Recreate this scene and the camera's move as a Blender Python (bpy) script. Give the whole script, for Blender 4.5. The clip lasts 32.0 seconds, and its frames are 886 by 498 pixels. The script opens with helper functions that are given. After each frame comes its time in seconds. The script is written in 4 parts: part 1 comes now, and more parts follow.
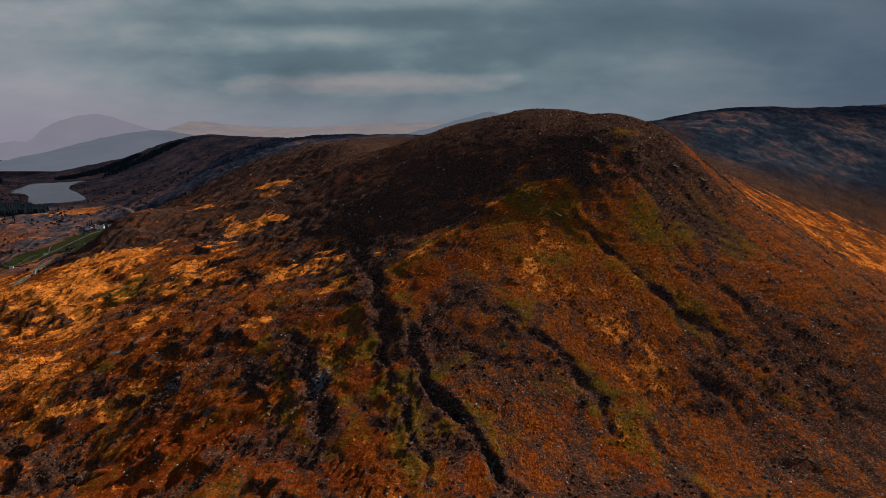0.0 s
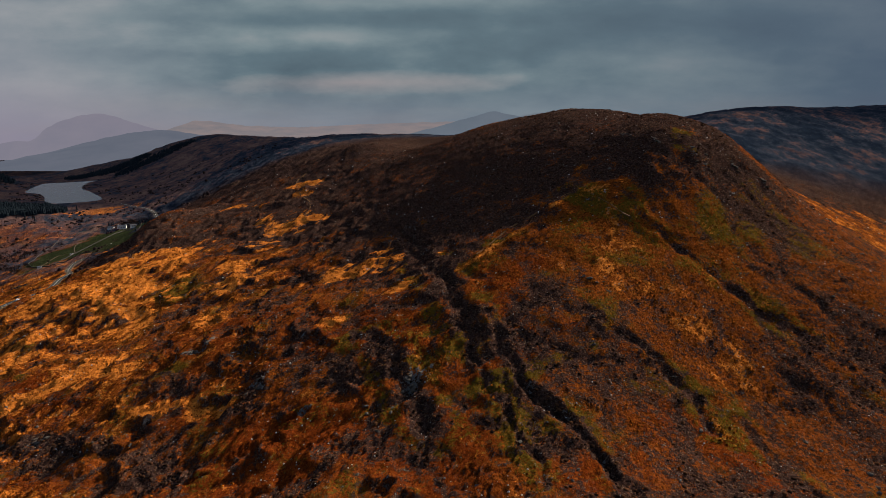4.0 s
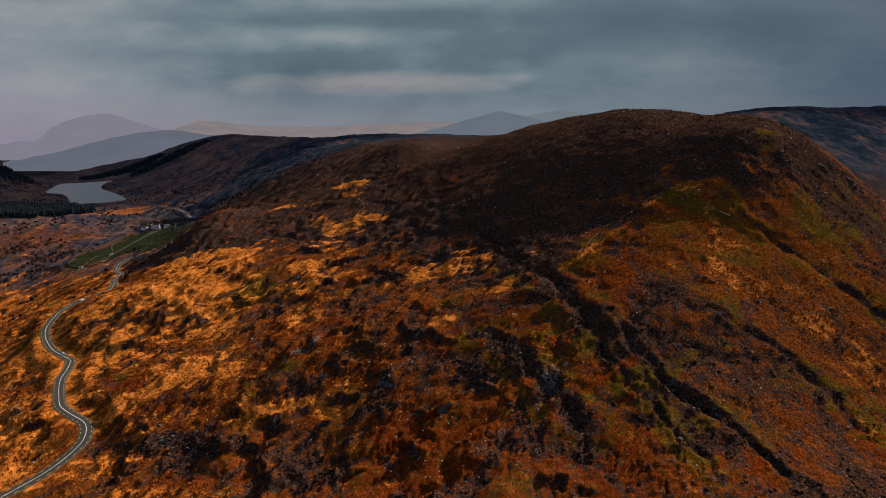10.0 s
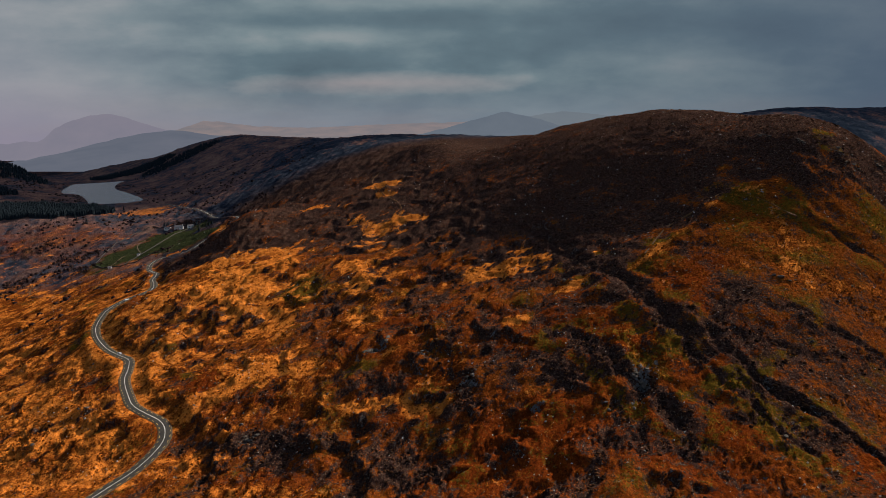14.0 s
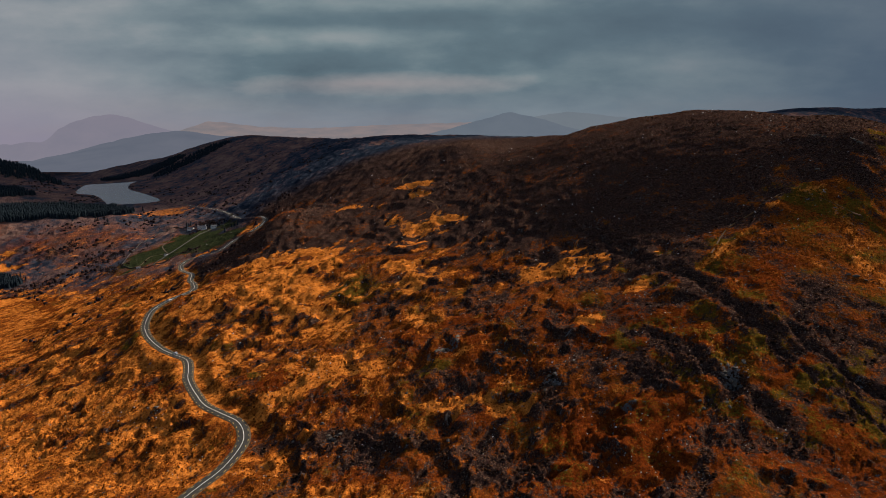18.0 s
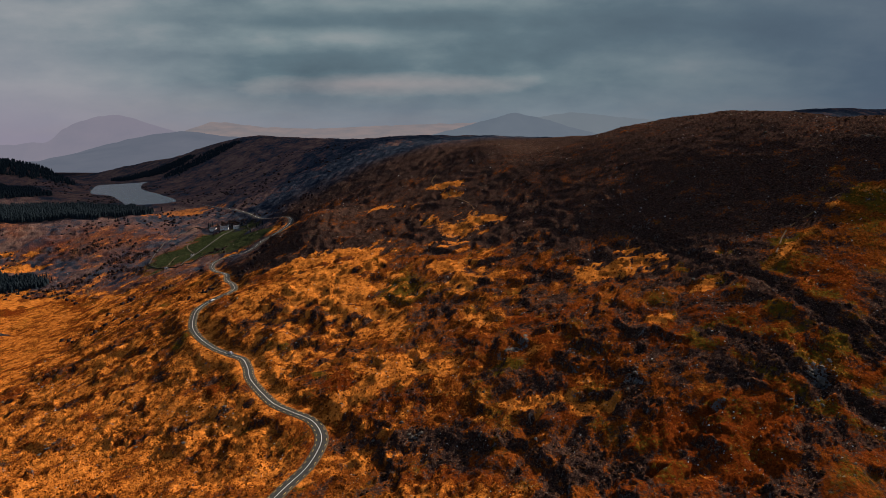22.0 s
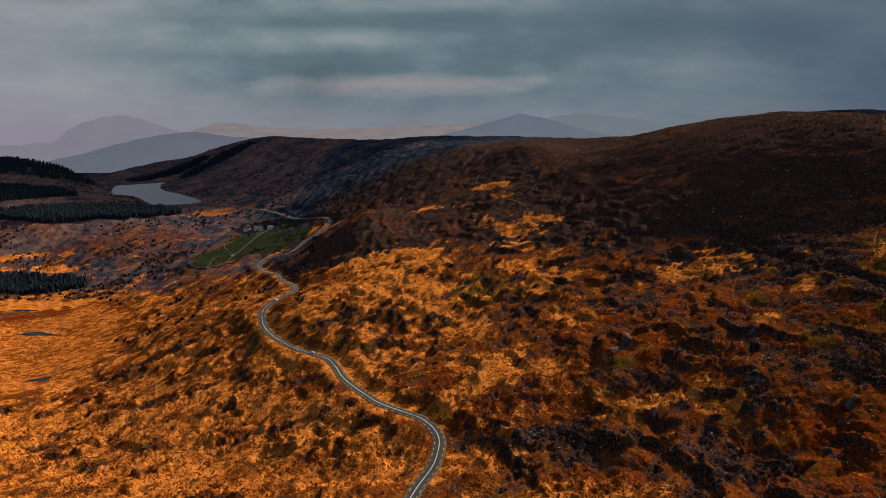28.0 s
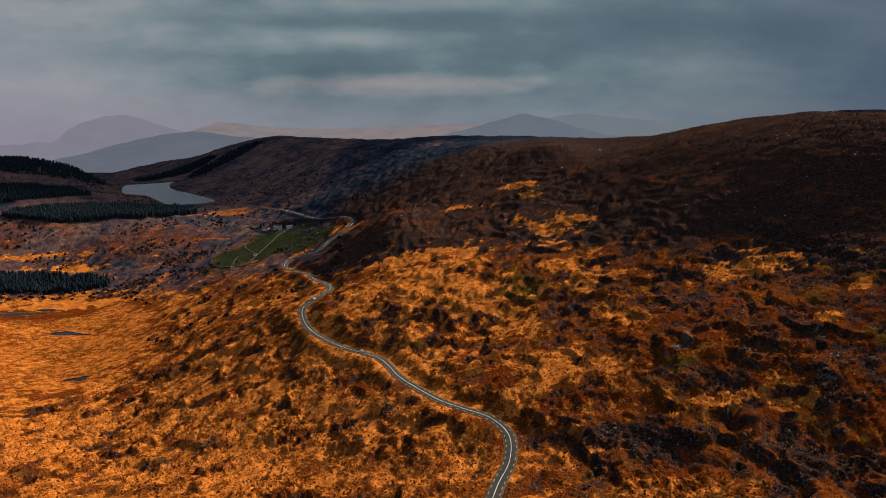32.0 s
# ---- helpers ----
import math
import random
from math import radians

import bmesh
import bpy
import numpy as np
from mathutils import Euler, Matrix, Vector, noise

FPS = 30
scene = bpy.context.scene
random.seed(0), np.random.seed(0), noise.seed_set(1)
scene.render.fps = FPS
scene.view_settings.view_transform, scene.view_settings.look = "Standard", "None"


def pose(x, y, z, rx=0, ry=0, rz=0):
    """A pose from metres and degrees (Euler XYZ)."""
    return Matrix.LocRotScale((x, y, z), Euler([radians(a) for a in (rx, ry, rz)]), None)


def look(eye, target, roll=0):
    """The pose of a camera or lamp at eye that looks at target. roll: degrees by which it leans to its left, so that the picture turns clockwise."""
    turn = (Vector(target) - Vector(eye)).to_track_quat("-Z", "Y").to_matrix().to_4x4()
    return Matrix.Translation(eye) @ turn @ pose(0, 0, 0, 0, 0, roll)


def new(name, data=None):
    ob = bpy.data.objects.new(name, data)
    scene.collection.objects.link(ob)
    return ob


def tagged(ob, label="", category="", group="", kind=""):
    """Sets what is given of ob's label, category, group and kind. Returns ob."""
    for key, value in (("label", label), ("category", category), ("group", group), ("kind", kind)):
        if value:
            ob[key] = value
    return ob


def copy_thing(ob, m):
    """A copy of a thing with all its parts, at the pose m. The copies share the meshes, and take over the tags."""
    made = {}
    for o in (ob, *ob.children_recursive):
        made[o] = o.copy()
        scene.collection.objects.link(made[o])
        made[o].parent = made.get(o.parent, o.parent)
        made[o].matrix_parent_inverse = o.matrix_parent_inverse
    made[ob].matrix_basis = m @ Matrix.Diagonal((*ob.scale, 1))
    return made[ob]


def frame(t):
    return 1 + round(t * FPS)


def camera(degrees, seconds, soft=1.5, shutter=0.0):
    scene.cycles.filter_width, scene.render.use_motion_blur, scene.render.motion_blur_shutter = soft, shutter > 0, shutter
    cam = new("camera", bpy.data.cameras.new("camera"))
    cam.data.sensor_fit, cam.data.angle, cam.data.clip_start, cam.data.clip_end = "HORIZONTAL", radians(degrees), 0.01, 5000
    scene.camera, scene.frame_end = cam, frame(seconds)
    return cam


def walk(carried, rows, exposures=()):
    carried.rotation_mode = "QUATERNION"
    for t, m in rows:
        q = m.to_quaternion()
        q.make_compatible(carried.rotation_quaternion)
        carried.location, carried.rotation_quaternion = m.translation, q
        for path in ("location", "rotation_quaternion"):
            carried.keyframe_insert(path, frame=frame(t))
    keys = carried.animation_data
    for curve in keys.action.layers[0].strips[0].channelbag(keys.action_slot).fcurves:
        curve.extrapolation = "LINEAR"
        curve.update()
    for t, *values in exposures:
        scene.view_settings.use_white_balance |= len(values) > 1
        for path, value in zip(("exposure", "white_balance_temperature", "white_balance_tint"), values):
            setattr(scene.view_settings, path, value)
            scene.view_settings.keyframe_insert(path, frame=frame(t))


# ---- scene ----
cam = camera(70.2, 32.0, soft=0.6)
METRES, EYE, TILT, LEAN, TURN = 320.0, 142.0, -10.3, 0.0, 0.0
ROWS = [
    (0.0, 0.0, 0.0, 0.0, -0.0, 0.0, 0.0),
    (0.5, -0.0153, -0.0005, 0.0, -0.02, -0.01, 0.0),
    (1.0, -0.032, -0.001, 0.0, -0.04, -0.01, 0.01),
    (1.5, -0.0473, -0.0014, -0.0, -0.06, -0.02, 0.01),
    (2.0, -0.0627, -0.0019, 0.0001, -0.08, -0.02, 0.01),
    (2.5, -0.0793, -0.0023, 0.0, -0.1, -0.03, 0.01),
    (3.0, -0.0946, -0.0028, 0.0, -0.12, -0.03, 0.02),
    (3.5, -0.11, -0.0032, 0.0, -0.13, -0.03, 0.03),
    (5.5, -0.1728, -0.0056, 0.0003, -0.23, -0.06, 0.06),
    (6.0, -0.1882, -0.0062, 0.0002, -0.25, -0.05, 0.07),
    (6.5, -0.2048, -0.0068, 0.0002, -0.27, -0.05, 0.07),
    (7.0, -0.2201, -0.0073, 0.0001, -0.29, -0.05, 0.08),
    (7.5, -0.2355, -0.0078, -0.0, -0.31, -0.04, 0.08),
    (8.0, -0.2522, -0.0084, -0.0001, -0.33, -0.04, 0.08),
    (8.5, -0.2676, -0.0089, -0.0002, -0.35, -0.04, 0.08),
    (9.0, -0.2829, -0.0094, -0.0003, -0.36, -0.04, 0.08),
    (9.5, -0.2996, -0.0102, -0.0004, -0.38, -0.04, 0.09),
    (10.0, -0.3149, -0.0109, -0.0005, -0.4, -0.04, 0.09),
    (10.5, -0.3302, -0.0116, -0.0006, -0.41, -0.03, 0.09),
    (11.0, -0.3469, -0.0123, -0.0008, -0.43, -0.03, 0.09),
    (11.5, -0.3622, -0.0129, -0.0008, -0.44, -0.03, 0.09),
    (12.0, -0.3776, -0.0135, -0.001, -0.46, -0.02, 0.08),
    (12.5, -0.3929, -0.0141, -0.0011, -0.47, -0.01, 0.09),
    (13.0, -0.4082, -0.0147, -0.0012, -0.48, -0.01, 0.1),
    (13.5, -0.4261, -0.0153, -0.0013, -0.5, -0.01, 0.11),
    (14.0, -0.4415, -0.0159, -0.0014, -0.51, -0.0, 0.11),
    (14.5, -0.4569, -0.0164, -0.0017, -0.53, 0.01, 0.1),
    (16.5, -0.5208, -0.0187, -0.0019, -0.59, 0.02, 0.12),
    (17.0, -0.5362, -0.0193, -0.002, -0.6, 0.03, 0.13),
    (17.5, -0.5515, -0.0197, -0.002, -0.61, 0.03, 0.14),
    (18.0, -0.5681, -0.0201, -0.0021, -0.63, 0.04, 0.13),
    (18.5, -0.5834, -0.0206, -0.0024, -0.64, 0.05, 0.14),
    (19.0, -0.6, -0.0211, -0.0025, -0.66, 0.06, 0.15),
    (19.5, -0.6153, -0.0216, -0.0026, -0.67, 0.06, 0.14),
    (20.0, -0.6306, -0.0221, -0.0029, -0.69, 0.08, 0.15),
    (20.5, -0.646, -0.0225, -0.003, -0.7, 0.08, 0.14),
    (21.0, -0.6613, -0.0231, -0.0032, -0.72, 0.09, 0.14),
    (21.5, -0.6765, -0.0232, -0.0031, -0.74, 0.08, 0.14),
    (22.0, -0.6931, -0.0235, -0.0033, -0.76, 0.09, 0.14),
    (22.5, -0.7085, -0.0238, -0.0036, -0.78, 0.1, 0.14),
    (23.0, -0.7239, -0.024, -0.0037, -0.8, 0.11, 0.14),
    (23.5, -0.7404, -0.0242, -0.0037, -0.82, 0.11, 0.14),
    (24.0, -0.7557, -0.0243, -0.0039, -0.83, 0.12, 0.12),
    (24.5, -0.7709, -0.0245, -0.0039, -0.85, 0.12, 0.13),
    (25.0, -0.7875, -0.0247, -0.0042, -0.87, 0.14, 0.12),
    (25.5, -0.8028, -0.025, -0.004, -0.89, 0.12, 0.13),
    (27.5, -0.8672, -0.0255, -0.0053, -0.95, 0.16, 0.1),
    (28.0, -0.8821, -0.0256, -0.0056, -0.96, 0.17, 0.1),
    (28.5, -0.8971, -0.0257, -0.0059, -0.97, 0.17, 0.11),
    (29.0, -0.9123, -0.026, -0.0064, -1.0, 0.18, 0.1),
    (29.5, -0.9272, -0.0261, -0.0064, -1.02, 0.17, 0.09),
    (30.0, -0.9421, -0.0263, -0.0065, -1.06, 0.17, 0.09),
    (30.5, -0.9581, -0.0267, -0.0068, -1.11, 0.17, 0.1),
    (31.0, -0.9729, -0.0272, -0.0071, -1.17, 0.17, 0.1),
    (31.5, -0.987, -0.0277, -0.0072, -1.23, 0.16, 0.12),
    (32.0, -0.9995, -0.0278, -0.0074, -1.26, 0.16, 0.11),
]
walk(cam, [(t, pose(0, 0, EYE, TILT, LEAN, TURN) @ pose(METRES * x, METRES * y, METRES * z, 90 + pitch, roll, yaw)) for t, x, y, z, yaw, pitch, roll in ROWS],
     exposures=[(0.0, 0.6), (32.0, 0.6)])

# ---- light: a low sun to the right of the hill under a veiled grey sky ----
SUN_FROM = Vector((0.72, 0.69, 0.0)).normalized()
SUN_HIGH = radians(29)
sun_data = bpy.data.lights.new("sun", "SUN")
sun_data.energy, sun_data.angle, sun_data.color = 4.9, radians(0.8), (1.0, 0.87, 0.72)
sun = new("sun", sun_data)
sun_way = Vector((SUN_FROM.x * math.cos(SUN_HIGH), SUN_FROM.y * math.cos(SUN_HIGH), math.sin(SUN_HIGH)))
sun.matrix_world = look(sun_way * 900, (0, 0, 0))
world = bpy.data.worlds.new("sky")
scene.world = world
world.use_nodes = True
wn = world.node_tree
wn.nodes.clear()
sky = wn.nodes.new("ShaderNodeTexSky")
sky.sky_type, sky.sun_disc, sky.sun_elevation, sky.sun_rotation = "NISHITA", False, SUN_HIGH, math.atan2(SUN_FROM.x, SUN_FROM.y)
sky.air_density, sky.dust_density = 1.0, 3.0
bg = wn.nodes.new("ShaderNodeBackground")
bg.inputs["Strength"].default_value = 0.085
wo = wn.nodes.new("ShaderNodeOutputWorld")
wn.links.new(sky.outputs[0], bg.inputs[0])
wn.links.new(bg.outputs[0], wo.inputs[0])


# ---- material helpers ----
class Nodes:
    """A small wrapper to write node trees briefly."""

    def __init__(self, name):
        self.mat = bpy.data.materials.new(name)
        self.mat.use_nodes = True
        self.tree = self.mat.node_tree
        self.tree.nodes.clear()
        self.out = self.tree.nodes.new("ShaderNodeOutputMaterial")

    def put(self, kind, **inputs):
        node = self.tree.nodes.new(kind)
        for key, value in inputs.items():
            self.set(node, key.replace("_", " "), value)
        return node

    def set(self, node, key, value):
        socket = node.inputs[int(key[1:])] if key[0] == "i" and key[1:].isdigit() else node.inputs[key]
        if isinstance(value, bpy.types.NodeSocket):
            self.tree.links.new(value, socket)
        else:
            socket.default_value = value

    def coords(self):
        return self.put("ShaderNodeTexCoord").outputs["Object"]

    def noise(self, vector, scale, detail=4.0, rough=0.55, stretch=None, turn=0.0):
        if stretch:
            m = self.put("ShaderNodeMapping", Vector=vector, Scale=stretch, Rotation=(0, 0, turn))
            vector = m.outputs[0]
        return self.put("ShaderNodeTexNoise", Vector=vector, Scale=scale, Detail=detail, Roughness=rough).outputs["Fac"]

    def ramp(self, fac, stops):
        node = self.put("ShaderNodeValToRGB", Fac=fac)
        bar = node.color_ramp.elements
        while len(bar) < len(stops):
            bar.new(0.5)
        for e, (p, c) in zip(bar, stops):
            e.position, e.color = p, (*c, 1) if len(c) == 3 else c
        return node.outputs["Color"]

    def level(self, fac, low, high, out_low=0.0, out_high=1.0):
        node = self.put("ShaderNodeMapRange", Value=fac)
        node.inputs["From Min"].default_value, node.inputs["From Max"].default_value = low, high
        node.inputs["To Min"].default_value, node.inputs["To Max"].default_value = out_low, out_high
        return node.outputs[0]

    def mix(self, fac, a, b, mode="MIX"):
        node = self.tree.nodes.new("ShaderNodeMix")
        node.data_type, node.blend_type = "RGBA", mode
        for socket, value in ((node.inputs[0], fac), (node.inputs[6], a), (node.inputs[7], b)):
            if isinstance(value, bpy.types.NodeSocket):
                self.tree.links.new(value, socket)
            else:
                socket.default_value = (*value, 1) if isinstance(value, tuple) and len(value) == 3 else value
        return node.outputs[2]

    def math(self, op, a, b=0.0):
        node = self.tree.nodes.new("ShaderNodeMath")
        node.operation = op
        for socket, value in ((node.inputs[0], a), (node.inputs[1], b)):
            if isinstance(value, bpy.types.NodeSocket):
                self.tree.links.new(value, socket)
            else:
                socket.default_value = value
        return node.outputs[0]

    def bump(self, height, strength, distance):
        return self.put("ShaderNodeBump", Strength=strength, Distance=distance, Height=height).outputs[0]

    def finish(self, colour, rough=0.9, normal=None, metal=0.0, specular=0.3):
        b = self.put("ShaderNodeBsdfPrincipled", Roughness=rough, Metallic=metal)
        self.set(b, "Base Color", (*colour, 1) if isinstance(colour, tuple) and len(colour) == 3 else colour)
        self.set(b, "Specular IOR Level", specular)
        if normal:
            self.set(b, "Normal", normal)
        self.tree.links.new(b.outputs[0], self.out.inputs[0])
        return self.mat


def moor_material():
    n = Nodes("moorland")
    p = n.coords()
    veg = n.put("ShaderNodeAttribute")
    veg.attribute_name = "veg"
    cover = n.put("ShaderNodeSeparateColor", Color=veg.outputs["Color"])
    straw, heather, green = cover.outputs[0], cover.outputs[1], cover.outputs[2]
    extra = n.put("ShaderNodeAttribute")
    extra.attribute_name = "soil"
    more = n.put("ShaderNodeSeparateColor", Color=extra.outputs["Color"])
    rust, rock, fine = more.outputs[0], more.outputs[1], more.outputs[2]
    tuft = n.noise(p, 0.55, 7, 0.72)
    blade = n.noise(p, 0.95, 6, 0.78, (1.0, 0.5, 1.0), 0.5)
    clump = n.noise(p, 0.16, 4, 0.6)
    jitter = n.math("ADD", n.level(tuft, 0.3, 0.7, -0.5, 0.5), n.level(clump, 0.3, 0.7, -0.2, 0.2))

    def soft(amount, low=0.44, high=0.60):
        return n.level(n.math("ADD", amount, jitter), low, high)

    grass = n.mix(n.level(blade, 0.36, 0.64), (0.036, 0.0090, 0.0022), (0.23, 0.058, 0.009))
    straws = n.mix(n.level(n.math("ADD", n.math("MULTIPLY", blade, 0.5), n.math("MULTIPLY", clump, 0.5)), 0.38, 0.62), (0.19, 0.047, 0.0065), (0.78, 0.250, 0.038))
    rusts = n.mix(n.level(blade, 0.36, 0.64), (0.055, 0.010, 0.0025), (0.17, 0.033, 0.005))
    moss = n.mix(n.level(tuft, 0.3, 0.7), (0.035, 0.022, 0.0035), (0.12, 0.075, 0.009))
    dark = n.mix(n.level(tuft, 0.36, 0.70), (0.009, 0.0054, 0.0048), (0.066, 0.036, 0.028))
    stone = n.mix(n.level(tuft, 0.3, 0.7), (0.028, 0.026, 0.025), (0.135, 0.128, 0.122))
    c = n.mix(soft(rust, 0.38, 0.66), grass, rusts)
    c = n.mix(soft(green, 0.40, 0.66), c, moss)
    c = n.mix(soft(straw, 0.36, 0.80), c, straws)
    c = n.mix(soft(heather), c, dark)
    # single withered stalks and tufts stand out of everything that grows
    sprig = n.noise(p, 0.85, 5, 0.75, (1.0, 0.42, 1.0), 0.9)
    here = n.math("MULTIPLY", n.level(sprig, 0.55, 0.64, 0.0, 0.6), n.math("MULTIPLY", n.level(clump, 0.34, 0.60, 0.15, 1.0), n.level(heather, 0.5, 0.9, 1.0, 0.25)))
    c = n.mix(here, c, (0.40, 0.108, 0.013))
    grit = n.noise(p, 1.15, 4, 0.7)
    c = n.mix(n.math("MULTIPLY", n.level(grit, 0.565, 0.64, 0.0, 0.85), n.level(heather, 0.3, 0.7, 0.15, 1.0)), c, (0.170, 0.112, 0.074))
    gap = n.noise(p, 0.7, 5, 0.75, (0.6, 1.0, 1.0), 0.3)
    c = n.mix(n.math("MULTIPLY", n.level(gap, 0.55, 0.65, 0.0, 0.85), n.level(straw, 0.5, 1.0, 1.0, 0.25)), c, (0.022, 0.0085, 0.004))
    # slate and mauve of far ground, with distance haze put into the colour
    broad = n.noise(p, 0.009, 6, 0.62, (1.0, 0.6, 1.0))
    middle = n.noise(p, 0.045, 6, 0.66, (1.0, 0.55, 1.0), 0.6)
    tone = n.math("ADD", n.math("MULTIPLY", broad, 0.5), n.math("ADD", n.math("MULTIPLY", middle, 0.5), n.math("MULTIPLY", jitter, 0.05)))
    # more heather, darker tone: holds the right mountain's cloud shade in its colour
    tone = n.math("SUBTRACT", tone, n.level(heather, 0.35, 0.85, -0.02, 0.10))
    hazy_heath = n.ramp(tone, [(0.36, (0.013, 0.019, 0.030)), (0.45, (0.029, 0.035, 0.048)), (0.52, (0.088, 0.051, 0.046)), (0.62, (0.150, 0.090, 0.070))])
    c = n.mix(n.level(veg.outputs["Alpha"], 0.15, 0.6), c, hazy_heath)
    c = n.mix(soft(rock, 0.5, 0.6), c, stone)
    lush = n.mix(n.level(n.math("ADD", n.math("MULTIPLY", clump, 0.5), n.math("MULTIPLY", middle, 0.5)), 0.38, 0.62), (0.016, 0.021, 0.010), (0.038, 0.043, 0.017))
    c = n.mix(fine, c, lush)
    h = n.math("ADD", n.math("MULTIPLY", tuft, 1.0), n.math("MULTIPLY", blade, 0.6))
    return n.finish(c, 0.95, n.bump(h, 1.0, 1.3), specular=0.0)


def plain_material(name, dark, light, scale, rough=0.9, bump=0.3, distance=0.05, metal=0.0, specular=0.3, detail=5, island=False):
    n = Nodes(name)
    p = n.coords()
    a = n.noise(p, scale, detail, 0.65)
    b = n.noise(p, scale * 6.3, 3, 0.6)
    f = n.math("ADD", n.math("MULTIPLY", a, 0.7), n.math("MULTIPLY", b, 0.3))
    info = n.put("ShaderNodeObjectInfo").outputs["Random"]
    if island:
        info = n.put("ShaderNodeNewGeometry").outputs["Random Per Island"]
    spread = 0.22 if island else 0.07
    f = n.math("ADD", f, n.level(info, 0, 1, -spread, spread))
    return n.finish(n.mix(n.level(f, 0.32, 0.68), dark, light), rough, n.bump(f, bump, distance), metal, specular)


def water_material(name="lake water", colour=(0.018, 0.032, 0.052)):
    n = Nodes(name)
    p = n.coords()
    ripple = n.noise(p, 0.35, 5, 0.6, (1.0, 0.5, 1.0))
    return n.finish(colour, 0.27, n.bump(ripple, 0.25, 0.5), specular=0.25)


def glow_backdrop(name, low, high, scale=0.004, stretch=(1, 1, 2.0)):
    """Far mountains, veiled by miles of air: the haze is put into their faint glow."""
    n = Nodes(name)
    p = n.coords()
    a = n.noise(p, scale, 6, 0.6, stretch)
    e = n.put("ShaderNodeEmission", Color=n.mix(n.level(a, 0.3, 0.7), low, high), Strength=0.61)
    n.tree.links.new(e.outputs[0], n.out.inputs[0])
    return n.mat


def cloud_material():
    n = Nodes("cloud deck")
    p = n.coords()
    sep = n.put("ShaderNodeSeparateXYZ", Vector=p)
    x, z = sep.outputs[0], sep.outputs[2]
    big = n.noise(p, 0.00055, 4, 0.5, (0.5, 1, 1.7))
    mid = n.noise(p, 0.0014, 6, 0.55, (0.5, 1, 1.5))
    wisp = n.noise(p, 0.0036, 6, 0.6, (0.55, 1, 1.4))
    f = n.math("ADD", n.math("MULTIPLY", big, 0.50), n.math("ADD", n.math("MULTIPLY", mid, 0.36), n.math("MULTIPLY", wisp, 0.14)))

    def bank(cx, cz, rx, rz, gain):
        """A broad bank of cloud, lighter or darker than the rest, with ragged edges."""
        dx = n.math("DIVIDE", n.math("SUBTRACT", x, cx), rx)
        dz = n.math("DIVIDE", n.math("SUBTRACT", z, cz), rz)
        d = n.math("SQRT", n.math("ADD", n.math("MULTIPLY", dx, dx), n.math("MULTIPLY", dz, dz)))
        d = n.math("ADD", d, n.level(mid, 0.3, 0.7, 0.55, -0.55))
        return n.level(d, 1.25, 0.2, 0.0, gain)

    for cx, cz, rx, rz, gain in ((-700, 540, 1000, 110, 0.088), (-2100, 860, 1100, 110, 0.075), (-3300, 1080, 900, 130, 0.06), (300, 1010, 2300, 95, -0.06),
                                 (-1500, 985, 1300, 60, -0.03), (-1900, 730, 1500, 70, -0.03), (1900, 900, 1600, 130, -0.06), (-500, 880, 900, 60, 0.03), (-600, 1120, 1600, 60, 0.06)):
        f = n.math("ADD", f, bank(cx, cz, rx, rz, gain))
    cloud = n.ramp(f, [(0.34, (0.082, 0.122, 0.152)), (0.44, (0.115, 0.168, 0.200)), (0.53, (0.184, 0.240, 0.264)), (0.66, (0.31, 0.335, 0.345))])
    veil = n.mix(n.level(x, -3600, 3200), (0.26, 0.225, 0.29), (0.145, 0.205, 0.25))
    haze = n.noise(p, 0.0016, 5, 0.55, (0.4, 1, 2.2))
    veil = n.mix(n.level(haze, 0.45, 0.7, 0.0, 0.5), veil, (0.34, 0.265, 0.255))
    c = n.mix(n.level(z, 60, 560, 0.85, 0.0), cloud, veil)
    side = n.mix(n.level(x, -3900, -1500, 0.7, 0.0), c, (0.26, 0.235, 0.31))
    c = n.mix(n.level(z, 150, 1000, 0.9, 0.35), c, side)
    warm = bank(-700, 530, 950, 85, 0.6)
    c = n.mix(warm, c, (0.36, 0.30, 0.30))
    c = n.mix(n.level(x, 300, 4000, 0.0, 0.82), c, (0.060, 0.085, 0.138))
    e = n.put("ShaderNodeEmission", Color=c, Strength=0.68)
    n.tree.links.new(e.outputs[0], n.out.inputs[0])
    return n.mat


MOOR = moor_material()
ROCK = plain_material("lichened rock", (0.018, 0.015, 0.012), (0.115, 0.098, 0.080), 0.8, 0.9, 0.6, 0.15, specular=0.05)
ASPHALT = plain_material("worn asphalt", (0.032, 0.030, 0.027), (0.060, 0.056, 0.050), 0.5, 0.95, 0.2, 0.01, specular=0.05)
GRAVEL = plain_material("gravel verge", (0.035, 0.024, 0.012), (0.11, 0.072, 0.034), 0.7, 0.95, 0.5, 0.05)
WHITE_LINE = plain_material("white road paint", (0.42, 0.41, 0.39), (0.74, 0.73, 0.70), 2.0, 0.7, 0.1, 0.005)
YELLOW_LINE = plain_material("yellow road paint", (0.34, 0.22, 0.05), (0.60, 0.40, 0.09), 2.0, 0.7, 0.1, 0.005)
WATER = water_material()
POOL = water_material("peat pool water", (0.006, 0.005, 0.005))
# needle green leans mildly blue, standing in for haze over distant woods
SPRUCE = plain_material("spruce needles", (0.008, 0.012, 0.016), (0.017, 0.024, 0.028), 0.35, 0.95, 0.8, 0.3, specular=0.0)
BARK = plain_material("bark", (0.03, 0.022, 0.016), (0.085, 0.065, 0.05), 2.0)
